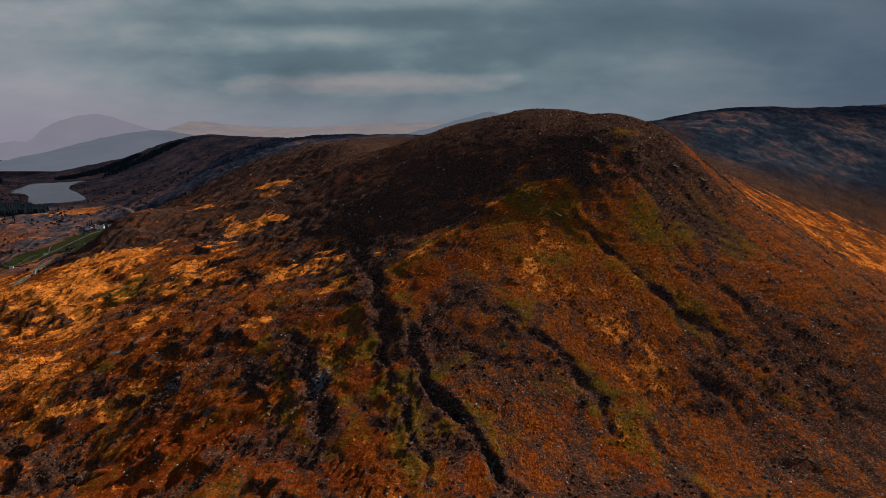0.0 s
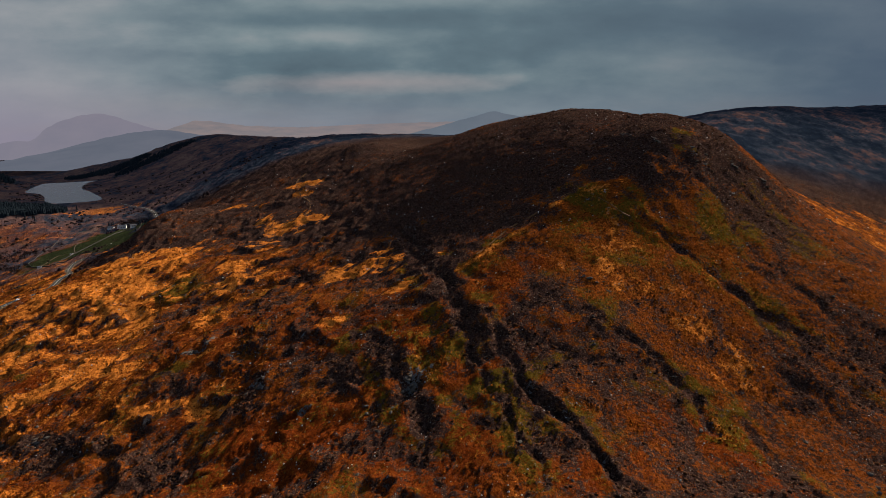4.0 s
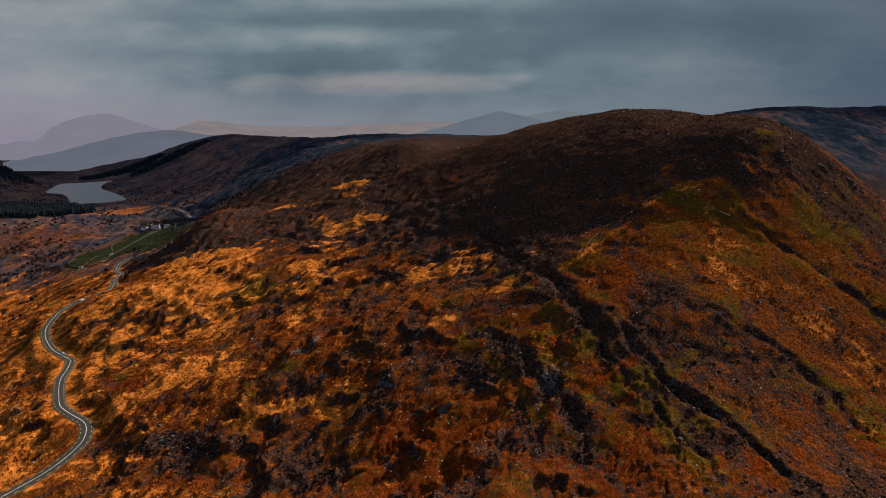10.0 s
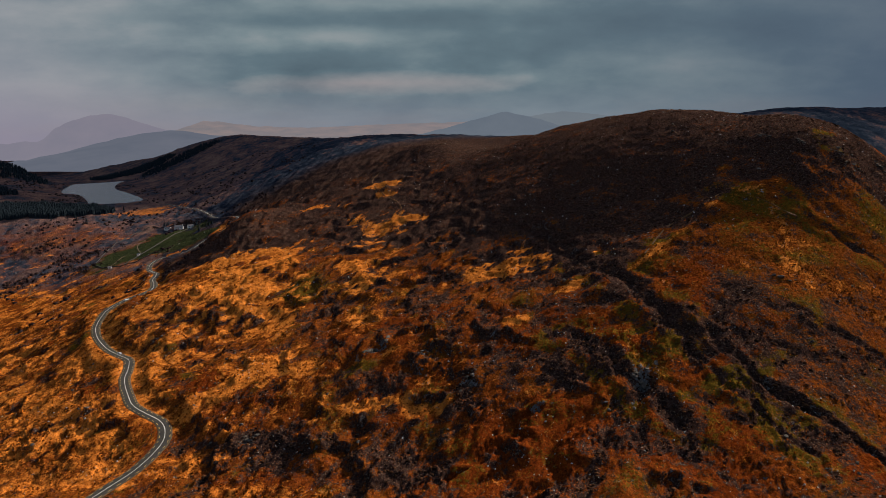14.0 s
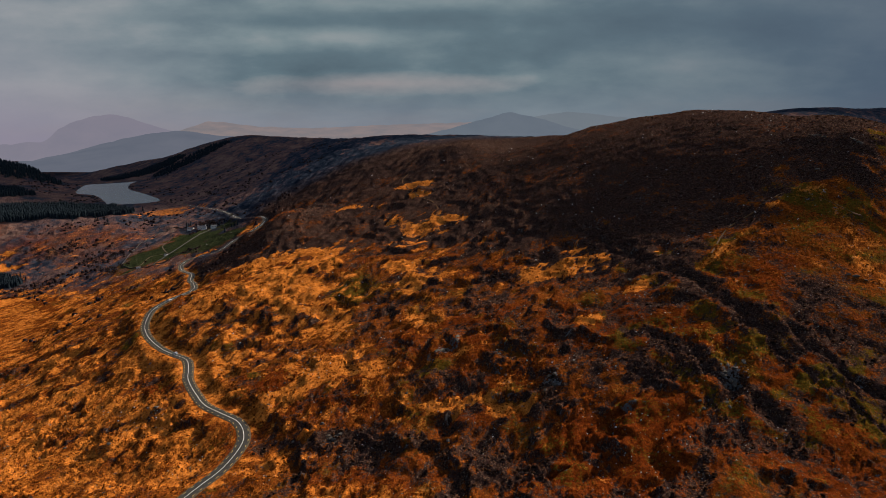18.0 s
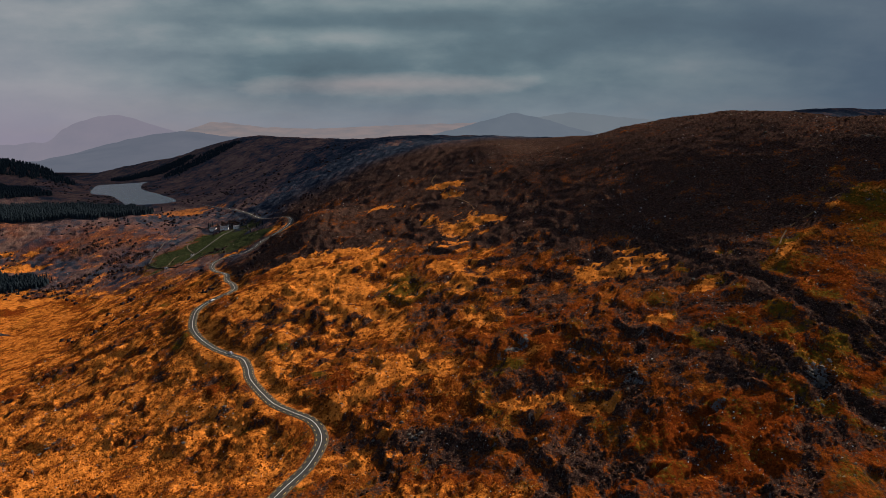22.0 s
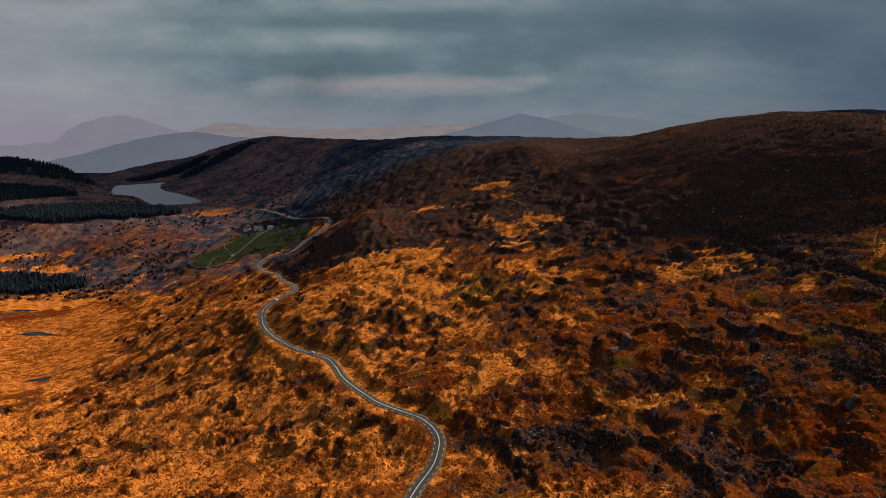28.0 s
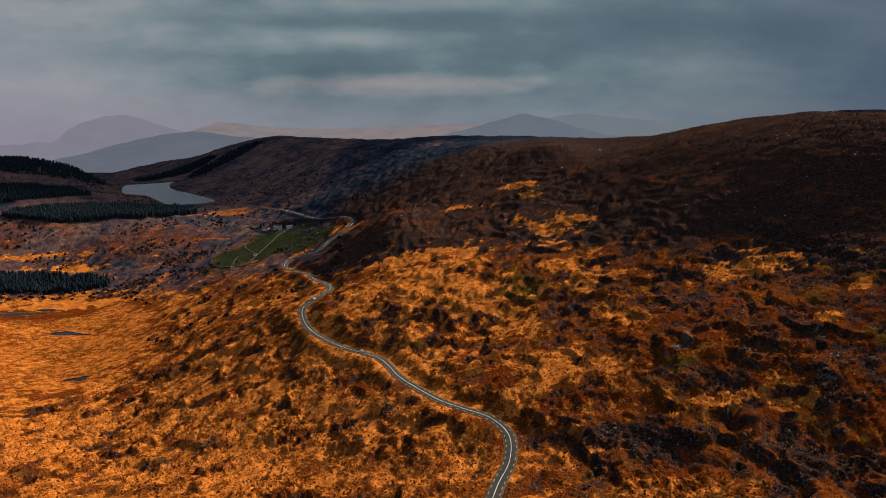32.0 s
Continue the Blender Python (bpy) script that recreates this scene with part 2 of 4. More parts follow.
SCRUB = plain_material("bare birch twigs", (0.012, 0.008, 0.008), (0.045, 0.028, 0.024), 0.5, 0.95, 0.8, 0.3, specular=0.0)
HEATHER = plain_material("heather clumps", (0.009, 0.0055, 0.004), (0.066, 0.029, 0.014), 0.9, 0.95, 0.9, 0.2, specular=0.0, island=True)
WALLS = plain_material("limewashed wall", (0.50, 0.48, 0.45), (0.74, 0.72, 0.68), 0.9, 0.9, 0.2, 0.02)
SLATE = plain_material("slate roof", (0.05, 0.052, 0.058), (0.12, 0.122, 0.13), 1.4, 0.7, 0.3, 0.02)
PANE = plain_material("dark window glass", (0.01, 0.012, 0.014), (0.03, 0.034, 0.04), 1.0, 0.1, 0.0, 0.01, specular=0.5)
DOOR = plain_material("painted door", (0.10, 0.03, 0.02), (0.16, 0.05, 0.03), 1.0, 0.6)
DRYSTONE = plain_material("dry stone", (0.012, 0.0115, 0.010), (0.050, 0.047, 0.042), 0.9, 0.95, 0.9, 0.1)
CAR_PAINT = plain_material("pale car paint", (0.52, 0.53, 0.54), (0.66, 0.67, 0.68), 0.5, 0.3, 0.0, 0.01, 0.1, 0.5)
RUBBER = plain_material("tyre rubber", (0.012, 0.012, 0.012), (0.03, 0.03, 0.03), 6.0)
TUSSOCK = plain_material("withered grass", (0.075, 0.019, 0.0025), (0.30, 0.086, 0.010), 0.25, 0.95, 0.8, 0.2, specular=0.0, island=True)
PALE_STONE = plain_material("pale stone", (0.08, 0.076, 0.07), (0.38, 0.36, 0.34), 0.7, 0.9, 0.3, 0.05, specular=0.05, island=True)
TRAIL = plain_material("trodden peat path", (0.06, 0.032, 0.014), (0.19, 0.10, 0.042), 0.6, 0.95, 0.4, 0.05, specular=0.05)
CLOUDS = cloud_material()


# ---- the lie of the land: cross-sections from side to side, one after the other ahead of the walk ----
FANS = 26
STATIONS, HEIGHTS = [], []


def section(ahead, *heights):
    STATIONS.append(float(ahead))
    HEIGHTS.append([float(h) for h in heights])


section(-400, 7, 15, 22, 30, 37, 43, 50, 55, 60, 63, 66, 67, 68, 67, 65, 62, 58, 53, 48, 42, 36, 30, 24, 18, 11, 5)
section(-60, 3, 11, 18, 25, 32, 38, 44, 49, 54, 58, 60, 62, 63, 63, 62, 59, 57, 53, 49, 44, 39, 34, 29, 23, 18, 12)
section(60, -7, 0, 6, 12, 18, 23, 28, 33, 37, 40, 42, 44, 45, 45, 44, 42, 40, 38, 35, 32, 29, 26, 23, 19, 16, 13)
section(130, -23, -18, -12, -7, -2, 3, 7, 10, 13, 16, 18, 19, 21, 22, 23, 24, 25, 25, 25, 25, 24, 22, 20, 18, 15, 13)
section(180, -34, -29, -24, -19, -15, -11, -8, -5, -2, 0, 2, 4, 7, 11, 16, 19, 20, 22, 25, 26, 24, 20, 17, 15, 16, 17)
section(230, -41, -37, -34, -31, -27, -24, -20, -17, -14, -11, -8, -4, 0, 7, 17, 26, 30, 33, 35, 30, 23, 20, 19, 20, 20, 21)
section(280, -43, -43, -43, -42, -40, -36, -31, -25, -18, -14, -7, 4, 13, 22, 33, 43, 53, 60, 61, 52, 44, 46, 45, 37, 28, 18)
section(330, -41, -45, -48, -51, -51, -48, -41, -30, -15, -2, 4, 13, 25, 38, 47, 57, 69, 78, 79, 75, 74, 71, 61, 44, 26, 8)
section(380, -35, -43, -52, -58, -60, -56, -44, -31, -19, -5, 3, 12, 26, 39, 50, 65, 84, 101, 111, 107, 92, 73, 55, 35, 14, -6)
section(430, -27, -40, -53, -62, -67, -61, -46, -31, -18, -5, 2, 12, 27, 40, 54, 76, 103, 133, 158, 133, 89, 57, 35, 16, -3, -23)
section(490, -17, -35, -52, -66, -74, -70, -54, -31, -10, 7, 19, 26, 37, 50, 73, 105, 134, 158, 167, 115, 64, 33, 11, -8, -26, -44)
section(560, -6, -27, -48, -67, -81, -83, -67, -39, -11, 10, 25, 33, 44, 61, 94, 136, 165, 165, 140, 90, 44, 13, -12, -33, -51, -68)
section(640, 3, -20, -43, -64, -81, -87, -77, -54, -27, 2, 26, 38, 52, 72, 109, 148, 173, 166, 125, 75, 31, -2, -31, -54, -73, -89)
section(730, 10, -14, -37, -58, -75, -82, -78, -60, -32, -3, 32, 59, 74, 101, 140, 165, 173, 154, 114, 67, 22, -15, -45, -68, -86, -102)
section(830, 15, -7, -29, -49, -66, -76, -75, -60, -35, -12, 22, 64, 92, 117, 146, 163, 166, 142, 103, 59, 17, -20, -48, -70, -87, -101)
section(950, 21, 2, -17, -34, -48, -59, -64, -53, -35, -8, 36, 83, 119, 133, 145, 151, 145, 125, 94, 58, 24, -8, -34, -54, -70, -84)
section(1100, 31, 17, 3, -8, -14, -14, -13, -17, -24, -16, 37, 96, 134, 139, 137, 137, 132, 119, 98, 76, 54, 30, 8, -11, -29, -46)
section(1300, 48, 43, 38, 33, 29, 26, 22, 13, 0, 5, 53, 103, 133, 136, 130, 132, 140, 146, 145, 131, 116, 102, 84, 63, 39, 13)
section(1560, 66, 71, 74, 73, 65, 50, 23, -10, -3, 20, 87, 135, 148, 138, 132, 139, 163, 201, 231, 201, 205, 196, 172, 140, 102, 64)
section(1840, 63, 68, 72, 74, 71, 64, 42, -2, 3, 30, 89, 128, 141, 131, 132, 134, 148, 177, 212, 218, 250, 231, 193, 152, 112, 73)
section(2120, 45, 45, 44, 41, 35, 23, 5, -15, -6, 83, 129, 138, 123, 111, 106, 106, 112, 125, 143, 160, 171, 163, 141, 115, 87, 59)
section(2420, 24, 18, 10, 1, -11, -25, -39, -37, 12, 154, 156, 105, 86, 74, 68, 66, 67, 70, 76, 82, 84, 82, 74, 64, 51, 38)
section(2750, 6, -5, -17, -29, -42, -54, -57, -38, 16, 97, 115, 77, 48, 33, 28, 27, 28, 28, 27, 26, 25, 23, 22, 20, 18, 16)
section(3200, -10, -22, -33, -43, -52, -58, -57, -32, 33, 51, 46, 30, 12, 0, -5, -5, -4, -4, -5, -8, -11, -12, -12, -10, -7, -3)
section(3800, -23, -30, -35, -34, -28, -19, -17, -34, -12, -10, -15, -21, -26, -29, -29, -29, -28, -28, -28, -29, -29, -29, -27, -23, -18, -13)
section(5200, -9, -14, -19, -24, -30, -42, -65, -102, -112, -97, -76, -59, -50, -45, -44, -45, -46, -47, -46, -45, -41, -35, -27, -19, -12, -4)
STATIONS, HEIGHTS = np.array(STATIONS), np.array(HEIGHTS)


def cubic(t):
    return ((1 - t) ** 3 / 6, (3 * t ** 3 - 6 * t * t + 4) / 6, (-3 * t ** 3 + 3 * t * t + 3 * t + 1) / 6, t ** 3 / 6)


def swell(x, y):
    """The broad shape of the land, a smooth spline through the sections."""
    fan = (x + 160) / np.where(y > -20, y + 80, 60.0)
    i = np.interp(y, STATIONS, np.arange(len(STATIONS)))
    j = np.clip((fan + 1.25) / 2.5 * (FANS - 1), 0, FANS - 1)
    i0, j0 = np.clip(np.floor(i).astype(int), 0, len(STATIONS) - 2), np.clip(np.floor(j).astype(int), 0, FANS - 2)
    wi, wj = cubic(i - i0), cubic(j - j0)
    z = 0.0
    for a in range(4):
        for b in range(4):
            z = z + wi[a] * wj[b] * HEIGHTS[np.clip(i0 + a - 1, 0, len(STATIONS) - 1), np.clip(j0 + b - 1, 0, FANS - 1)]
    return z


def perlin(x, y, seed=0):
    ix, iy = np.floor(x).astype(np.int64), np.floor(y).astype(np.int64)
    fx, fy = x - ix, y - iy

    def corner(cx, cy):
        h = (cx * 374761393 + cy * 668265263 + seed * 974711) & 0xFFFFFFFF
        h = ((h ^ (h >> 13)) * 1274126177) & 0xFFFFFFFF
        a = ((h ^ (h >> 16)) & 0xFFFF) * (2 * math.pi / 65536)
        return np.cos(a), np.sin(a)

    u, v = fx ** 3 * (fx * (fx * 6 - 15) + 10), fy ** 3 * (fy * (fy * 6 - 15) + 10)
    rows = []
    for dy in (0, 1):
        g0, g1 = corner(ix, iy + dy), corner(ix + 1, iy + dy)
        n0 = g0[0] * fx + g0[1] * (fy - dy)
        n1 = g1[0] * (fx - 1) + g1[1] * (fy - dy)
        rows.append(n0 + u * (n1 - n0))
    return (rows[0] + v * (rows[1] - rows[0])) * 1.5


def fractal(x, y, size, octaves, seed=0, gain=0.5):
    z, a, total = 0.0, 1.0, 0.0
    for k in range(octaves):
        z = z + a * perlin(x / size * 2 ** k + 17.3 * k, y / size * 2 ** k - 9.1 * k, seed + k)
        total += a
        a *= gain
    return z / total


def step(x, low, high):
    t = np.clip((x - low) / (high - low), 0, 1)
    return t * t * (3 - 2 * t)


def blob(x, y, cx, cy, rx, ry, turn=0.0):
    """1 in the middle of an ellipse, 0 at its rim, below 0 outside."""
    c, s = math.cos(radians(turn)), math.sin(radians(turn))
    dx, dy = x - cx, y - cy
    reach = 3.5 * max(rx, ry)
    near = (np.abs(dx) < reach) & (np.abs(dy) < reach)
    out = np.full(np.shape(x), -2.5)
    dx, dy = dx[near], dy[near]
    out[near] = 1 - np.hypot((dx * c + dy * s) / rx, (-dx * s + dy * c) / ry)
    return out


def near_line(x, y, line):
    """Distance to a polyline, and how far along it."""
    best, along = np.full(np.shape(x), 1e9), np.zeros(np.shape(x))
    run = 0.0
    for (ax, ay), (bx, by) in zip(line[:-1], line[1:]):
        lx, ly = bx - ax, by - ay
        n = math.hypot(lx, ly)
        t = np.clip(((x - ax) * lx + (y - ay) * ly) / (n * n), 0, 1)
        d = np.hypot(x - ax - t * lx, y - ay - t * ly)
        along = np.where(d < best, run + t * n, along)
        best = np.minimum(best, d)
        run += n
    return best, along


def spline(points, spacing):
    """A smooth curve through points, resampled evenly."""
    p = [np.array(q, float) for q in points]
    p = [2 * p[0] - p[1]] + p + [2 * p[-1] - p[-2]]
    out = []
    for a, b, c, d in zip(p, p[1:], p[2:], p[3:]):
        for t in np.linspace(0, 1, 24, endpoint=False):
            out.append(0.5 * (2 * b + (c - a) * t + (2 * a - 5 * b + 4 * c - d) * t * t + (3 * b - a - 3 * c + d) * t ** 3))
    out.append(p[-2])
    out = np.array(out)
    run = np.concatenate([[0], np.cumsum(np.linalg.norm(np.diff(out, axis=0), axis=1))])
    n = max(2, int(run[-1] / spacing))
    at = np.linspace(0, run[-1], n + 1)
    return np.stack([np.interp(at, run, out[:, k]) for k in range(out.shape[1])], 1)


# the road, from below the walk to the lake
ROAD = spline([(-312, 190), (-297, 226), (-289, 250), (-282, 267), (-279, 285), (-281, 297), (-288, 309), (-301, 319), (-313, 330), (-324, 347), (-334, 364),
               (-341, 378), (-347, 395), (-356, 414), (-367, 424), (-383, 439), (-401, 461), (-412, 477), (-421, 494), (-428, 514), (-432, 535), (-427, 556),
               (-415, 582), (-425, 612), (-440, 642), (-457, 690), (-478, 722), (-494, 752), (-503, 778), (-500, 797), (-488, 803), (-470, 806), (-462, 816),
               (-455, 838), (-440, 862), (-430, 900), (-448, 950), (-500, 1017), (-557, 1127), (-605, 1200), (-645, 1240), (-700, 1295)], 3.0)
ROAD_Z = swell(ROAD[:, 0], ROAD[:, 1])
ROAD_Z = np.convolve(np.pad(ROAD_Z, 12, mode="edge"), np.ones(25) / 25, "valid")
COARSE_ROAD = ROAD[::3]
LAKE = spline([(-1155, 1721), (-1198, 1842), (-1162, 1886), (-1133, 1932), (-1112, 1975), (-1075, 1850), (-998, 1685), (-909, 1567), (-801, 1412),
               (-792, 1345), (-853, 1306), (-893, 1351), (-947, 1438), (-1012, 1522), (-1062, 1552), (-1110, 1630), (-1155, 1721)], 12.0)
RAVINE = [(-19, 290), (-12, 264), (-6, 243), (3, 227), (12, 214), (19, 202), (22, 186), (28, 160), (33, 130)]
RAVINE_B = [(-30, 284), (-25, 260), (-20, 241), (-13, 226), (-8, 209), (-3, 193)]
RAVINE_C = [(-78, 296), (-67, 280), (-57, 260), (-50, 237), (-45, 225)]
CLEFT = [(-70, 480), (-64, 455), (-50, 383), (-37, 334), (-32, 300), (-27, 280)]
DITCHES = ([(22, 296), (27, 286), (37, 275), (49, 264), (57, 254), (62, 245), (70, 228)], [(79, 237), (82, 225), (85, 211), (90, 195)],
           [(71, 366), (81, 347), (94, 324), (114, 302), (128, 288), (141, 268), (152, 250)], [(118, 425), (136, 404), (146, 390), (158, 372)])
SPUR = [(-30, 346), (-12, 356), (5, 367), (23, 382), (42, 391), (61, 389), (88, 388), (106, 402)]


POOLS = ((-828, 754, 26, 6, 5), (-733, 693, 22, 7, -8), (-802, 777, 16, 4, 0), (-642, 546, 9, 5, 20))
POOL_Z = {(p[0], p[1]): float(swell(np.array([p[0] * 1.0]), np.array([p[1] * 1.0]))[0]) for p in POOLS}


def in_lake(x, y):
    inside = np.zeros(np.shape(x), bool)
    for (ax, ay), (bx, by) in zip(LAKE[:-1], LAKE[1:]):
        if ay != by:
            inside ^= ((ay > y) != (by > y)) & (x < (bx - ax) * (y - ay) / (by - ay) + ax)
    return inside


def grain(x, y):
    """The run of the rock: two turned frames, for the left slopes and for the flank of the hill."""
    flank = step(x - (-10 - 0.25 * (y - 300)), -40, 40)
    a, b = radians(60), radians(-62)
    left = (x * math.cos(a) + y * math.sin(a), -x * math.sin(a) + y * math.cos(a))
    right = (x * math.cos(b) + y * math.sin(b), -x * math.sin(b) + y * math.cos(b))
    return left, right, flank


def ledges(x, y, size, seed):
    """Crags and gullies drawn out along the run of the rock, about -1 to 1."""
    left, right, flank = grain(x, y)
    wob = 6 * perlin(x / 37, y / 37, seed + 50)
    a = 1 - 2 * np.abs(perlin((left[0] + 2 * wob) / (size * 1.7), (left[1] + wob) / size, seed))
    b = 1 - 2 * np.abs(perlin(right[0] / (size * 2.6), (right[1] + wob) / size, seed + 9))
    return a * (1 - flank) + b * flank


def softness(x, y):
    """1 on bog flats, fields and by the lake, where the ground is smooth."""
    s = np.maximum(step(blob(x, y, -740, 640, 150, 230, 20), 0.0, 0.35), step(blob(x, y, -583, 936, 80, 75), -0.1, 0.3))
    return np.maximum(s, step(blob(x, y, -1001, 1601, 230, 380, 30), 0.0, 0.4) * 0.5)


KNOLLS = ((-550, 507, 13, 6.0), (-347, 339, 9, 4.5), (-358, 307, 9, 4.0), (-243, 279, 13, 4.0), (-171, 234, 13, 4.5), (-208, 268, 10, 3.0), (-126, 283, 11, 3.5),
          (-164, 292, 10, 2.5), (-286, 452, 12, 4.0), (-346, 470, 12, 3.5), (-268, 511, 10, 3.0), (-319, 537, 10, 3.0), (-454, 449, 10, 3.0), (-459, 354, 10, 3.5),
          (-486, 339, 9, 3.0), (-175, 337, 10, 3.0), (-131, 432, 11, 3.0), (-164, 407, 11, 3.0), (-200, 472, 12, 3.5), (-252, 440, 9, 2.5), (-60, 260, 9, 3.5),
          (-50, 325, 9, 3.5), (-364, 665, 16, 4.0), (-419, 685, 16, 4.0), (-95, 248, 9, 2.0), (-111, 222, 9, 2.2), (-85, 212, 7, 2.0), (-403, 410, 10, 2.6), (-507, 410, 12, 3.0))


def knolls(x, y):
    """Knolls that rise gently and break off in a crag on one side."""
    z = 0.0
    for cx, cy, r, h in KNOLLS:
        near = np.hypot(x - cx, y - cy) < 2.6 * r
        if not near.any():
            continue
        dx, dy = x[near] - cx, y[near] - cy
        u, v = -0.78 * dx - 0.62 * dy, 0.62 * dx - 0.78 * dy
        u = u + 0.9 * r * fractal(x[near], y[near], 1.1 * r, 3, 71, 0.6)
        add = np.zeros(np.shape(x))
        v = v + 0.6 * r * fractal(x[near], y[near], 0.8 * r, 3, 75, 0.6)
        add[near] = 0.55 * h * step(u, -2.0 * r, 0.1 * r) * (1 - step(u, 0.1 * r, 0.1 * r + 0.8 * h)) * np.exp(-(v / r) ** 2)
        z = z + add
    return z


def land(x, y):
    """Height of the ground."""
    x, y = np.asarray(x, float), np.asarray(y, float)
    z = swell(x, y)
    dist = np.hypot(x + 160, y)
    rough = 1 - 0.93 * softness(x, y)
    reach = step(y, -160, -90)
    z = z + rough * (2.6 * fractal(x, y, 62, 3, 3) + 7.0 * step(dist, 700, 1400) * fractal(x, y, 230, 4, 8))
    crag = ledges(x, y, 22, 21)
    crag2 = ledges(x, y, 8.5, 33)
    where = step(fractal(x, y, 90, 2, 40), -0.25, 0.35)
    fell = 1 - 0.62 * grain(x, y)[2]
    z = z + rough * reach * fell * (2.5 * (0.35 - np.clip(crag, -0.7, 1)) * (0.35 + 0.65 * where) + 0.85 * (0.35 - crag2) * (0.45 + 0.55 * where))
    z = z + rough * reach * (1.25 * fractal(x, y, 9.0, 4, 60, 0.65) * (0.6 + 0.4 * where) + 0.4 * np.abs(perlin(x / 2.3, y / 2.3, 66)))
    # broken rock steps that run round the slopes
    rise = z / 7.5 + 1.5 * fractal(x, y, 42, 5, 170, 0.6)
    rise = rise - np.floor(rise)
    broken = step(fractal(x, y, 33, 3, 180, 0.6), -0.12, 0.22) * (1 - 0.55 * step(dist, 500, 900))
    fall = step(x + 0.3 * (y - 250), -100, -40) * (1 - step(y, 330, 430))
    z = z + 4.8 * rough * reach * (1 - 0.85 * np.maximum(grain(x, y)[2], fall)) * broken * (step(rise, 0.40, 0.60) - rise)
    # smaller ledges and hags between them
    hag = fractal(x, y, 15, 4, 190, 0.62) / 0.30
    hag = hag - np.floor(hag)
    z = z + 1.9 * rough * reach * (1 - 0.6 * grain(x, y)[2]) * step(fractal(x, y, 26, 3, 195, 0.6), -0.2, 0.2) * (step(hag, 0.42, 0.58) - hag) * (1 - step(dist, 600, 900))
    far = step(dist, 700, 1300)
    z = z + rough * far * (5.0 * fractal(x, y, 95, 5, 77, 0.6) + 2.5 * (0.4 - np.abs(fractal(x, y, 48, 3, 79))))
    # dome on the long ridge and knobs on the summit
    z = z + 14 * np.exp(-((x + 152) / 48) ** 2 - ((y - 890) / 60) ** 2) - 13 * np.exp(-((x + 58) / 62) ** 2 - ((y - 900) / 90) ** 2)
    z = z - 5 * np.exp(-((x - 145) / 30) ** 2 - ((y - 645) / 60) ** 2) + 4 * np.exp(-((x - 182) / 14) ** 2 - ((y - 600) / 40) ** 2)
    # shoulder of the hill above the farm
    z = z + 22 * np.exp(-((x + 366) / 42) ** 2 - ((y - 735) / 80) ** 2)
    z = z + 38 * np.exp(-((x + 1345) / 190) ** 2 - ((y - 1690) / 100) ** 2)
    z = z + knolls(x, y) + 9 * np.exp(-((x + 424) / 14) ** 2 - ((y - 785) / 15) ** 2)
    # the crest of the spur, and gullies that run down from it
    near = (np.abs(x - 40) < 160) & (np.abs(y - 300) < 230)
    if near.any():
        nx, ny = x[near], y[near]
        wobble = nx + 4.0 * perlin(nx / 17, ny / 17, 90)
        d, along = near_line(wobble, ny, SPUR)
        dip = 2.6 * np.exp(-d / 9.0) * (0.75 + 0.8 * fractal(nx, ny, 14, 3, 96)) * step(along, 0, 30)
        for line, depth, wide in ((RAVINE, 2.6, 1.7), (RAVINE_B, 1.5, 1.3), (RAVINE_C, 2.2, 2.8), (CLEFT, 3.0, 3.4), *((line, 1.1, 1.6) for line in DITCHES)):
            d, along = near_line(wobble, ny, line)
            ragged = np.clip(0.75 + 2.0 * fractal(nx, ny, 8.0, 3, 95), 0.1, 1.6) * step(along, 0, 25) * (0.75 + 0.6 * np.clip(perlin(along / 23, along * 0 + depth, 93), -0.5, 0.6))
            dip = dip - depth * np.exp(-(d / wide) ** 2) * ragged + 0.25 * depth * np.exp(-((d - 2.4 * wide) / wide) ** 2)
        z[near] = z[near] + dip
    # pools lie level in the bog
    for cx, cy, rx, ry, turn in POOLS:
        w = step(blob(x, y, cx, cy, 2.4 * rx, 3.5 * ry, turn), 0.0, 0.45)
        z = z + w * (POOL_Z[(cx, cy)] - 0.25 - z)
    # lake bed and shores
    near = (np.abs(x + 990) < 420) & (np.abs(y - 1640) < 520)
    if near.any():
        nx, ny = x[near] if z.ndim else x, y[near] if z.ndim else y
        d, _ = near_line(nx, ny, LAKE)
        inside = in_lake(nx, ny)
        bank = np.where(inside, -0.02 * d - 0.6, 0.5 + 0.012 * d)
        w = np.exp(-(d / 60) ** 2)
        z[near] = np.where(inside, bank, z[near] + w * (np.maximum(bank, 0.35 * z[near]) - z[near]))
    # cut and bank of the road
    close = (x < -240) & (x > -760) & (y > 150) & (y < 1330)
    if close.any():
        nx, ny = x[close], y[close]
        d, along = near_line(nx, ny, COARSE_ROAD)
        rz = np.interp(along, np.linspace(0, 3.0 * (len(ROAD) - 1), len(ROAD)), ROAD_Z)
        z[close] = rz - 0.22 + (z[close] - rz + 0.22) * step(d, 4.2, 15.0)
    return z


def ground_z(x, y):
    return float(land(np.array([x]), np.array([y]))[0])


# edge, from side to side, above which heather and painted shade darken the hillside
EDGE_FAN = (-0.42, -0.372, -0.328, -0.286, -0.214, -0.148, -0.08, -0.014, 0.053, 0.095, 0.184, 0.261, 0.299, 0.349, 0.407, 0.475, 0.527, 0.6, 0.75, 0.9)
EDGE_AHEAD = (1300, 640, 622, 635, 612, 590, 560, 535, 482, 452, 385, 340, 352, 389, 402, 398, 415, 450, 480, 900)


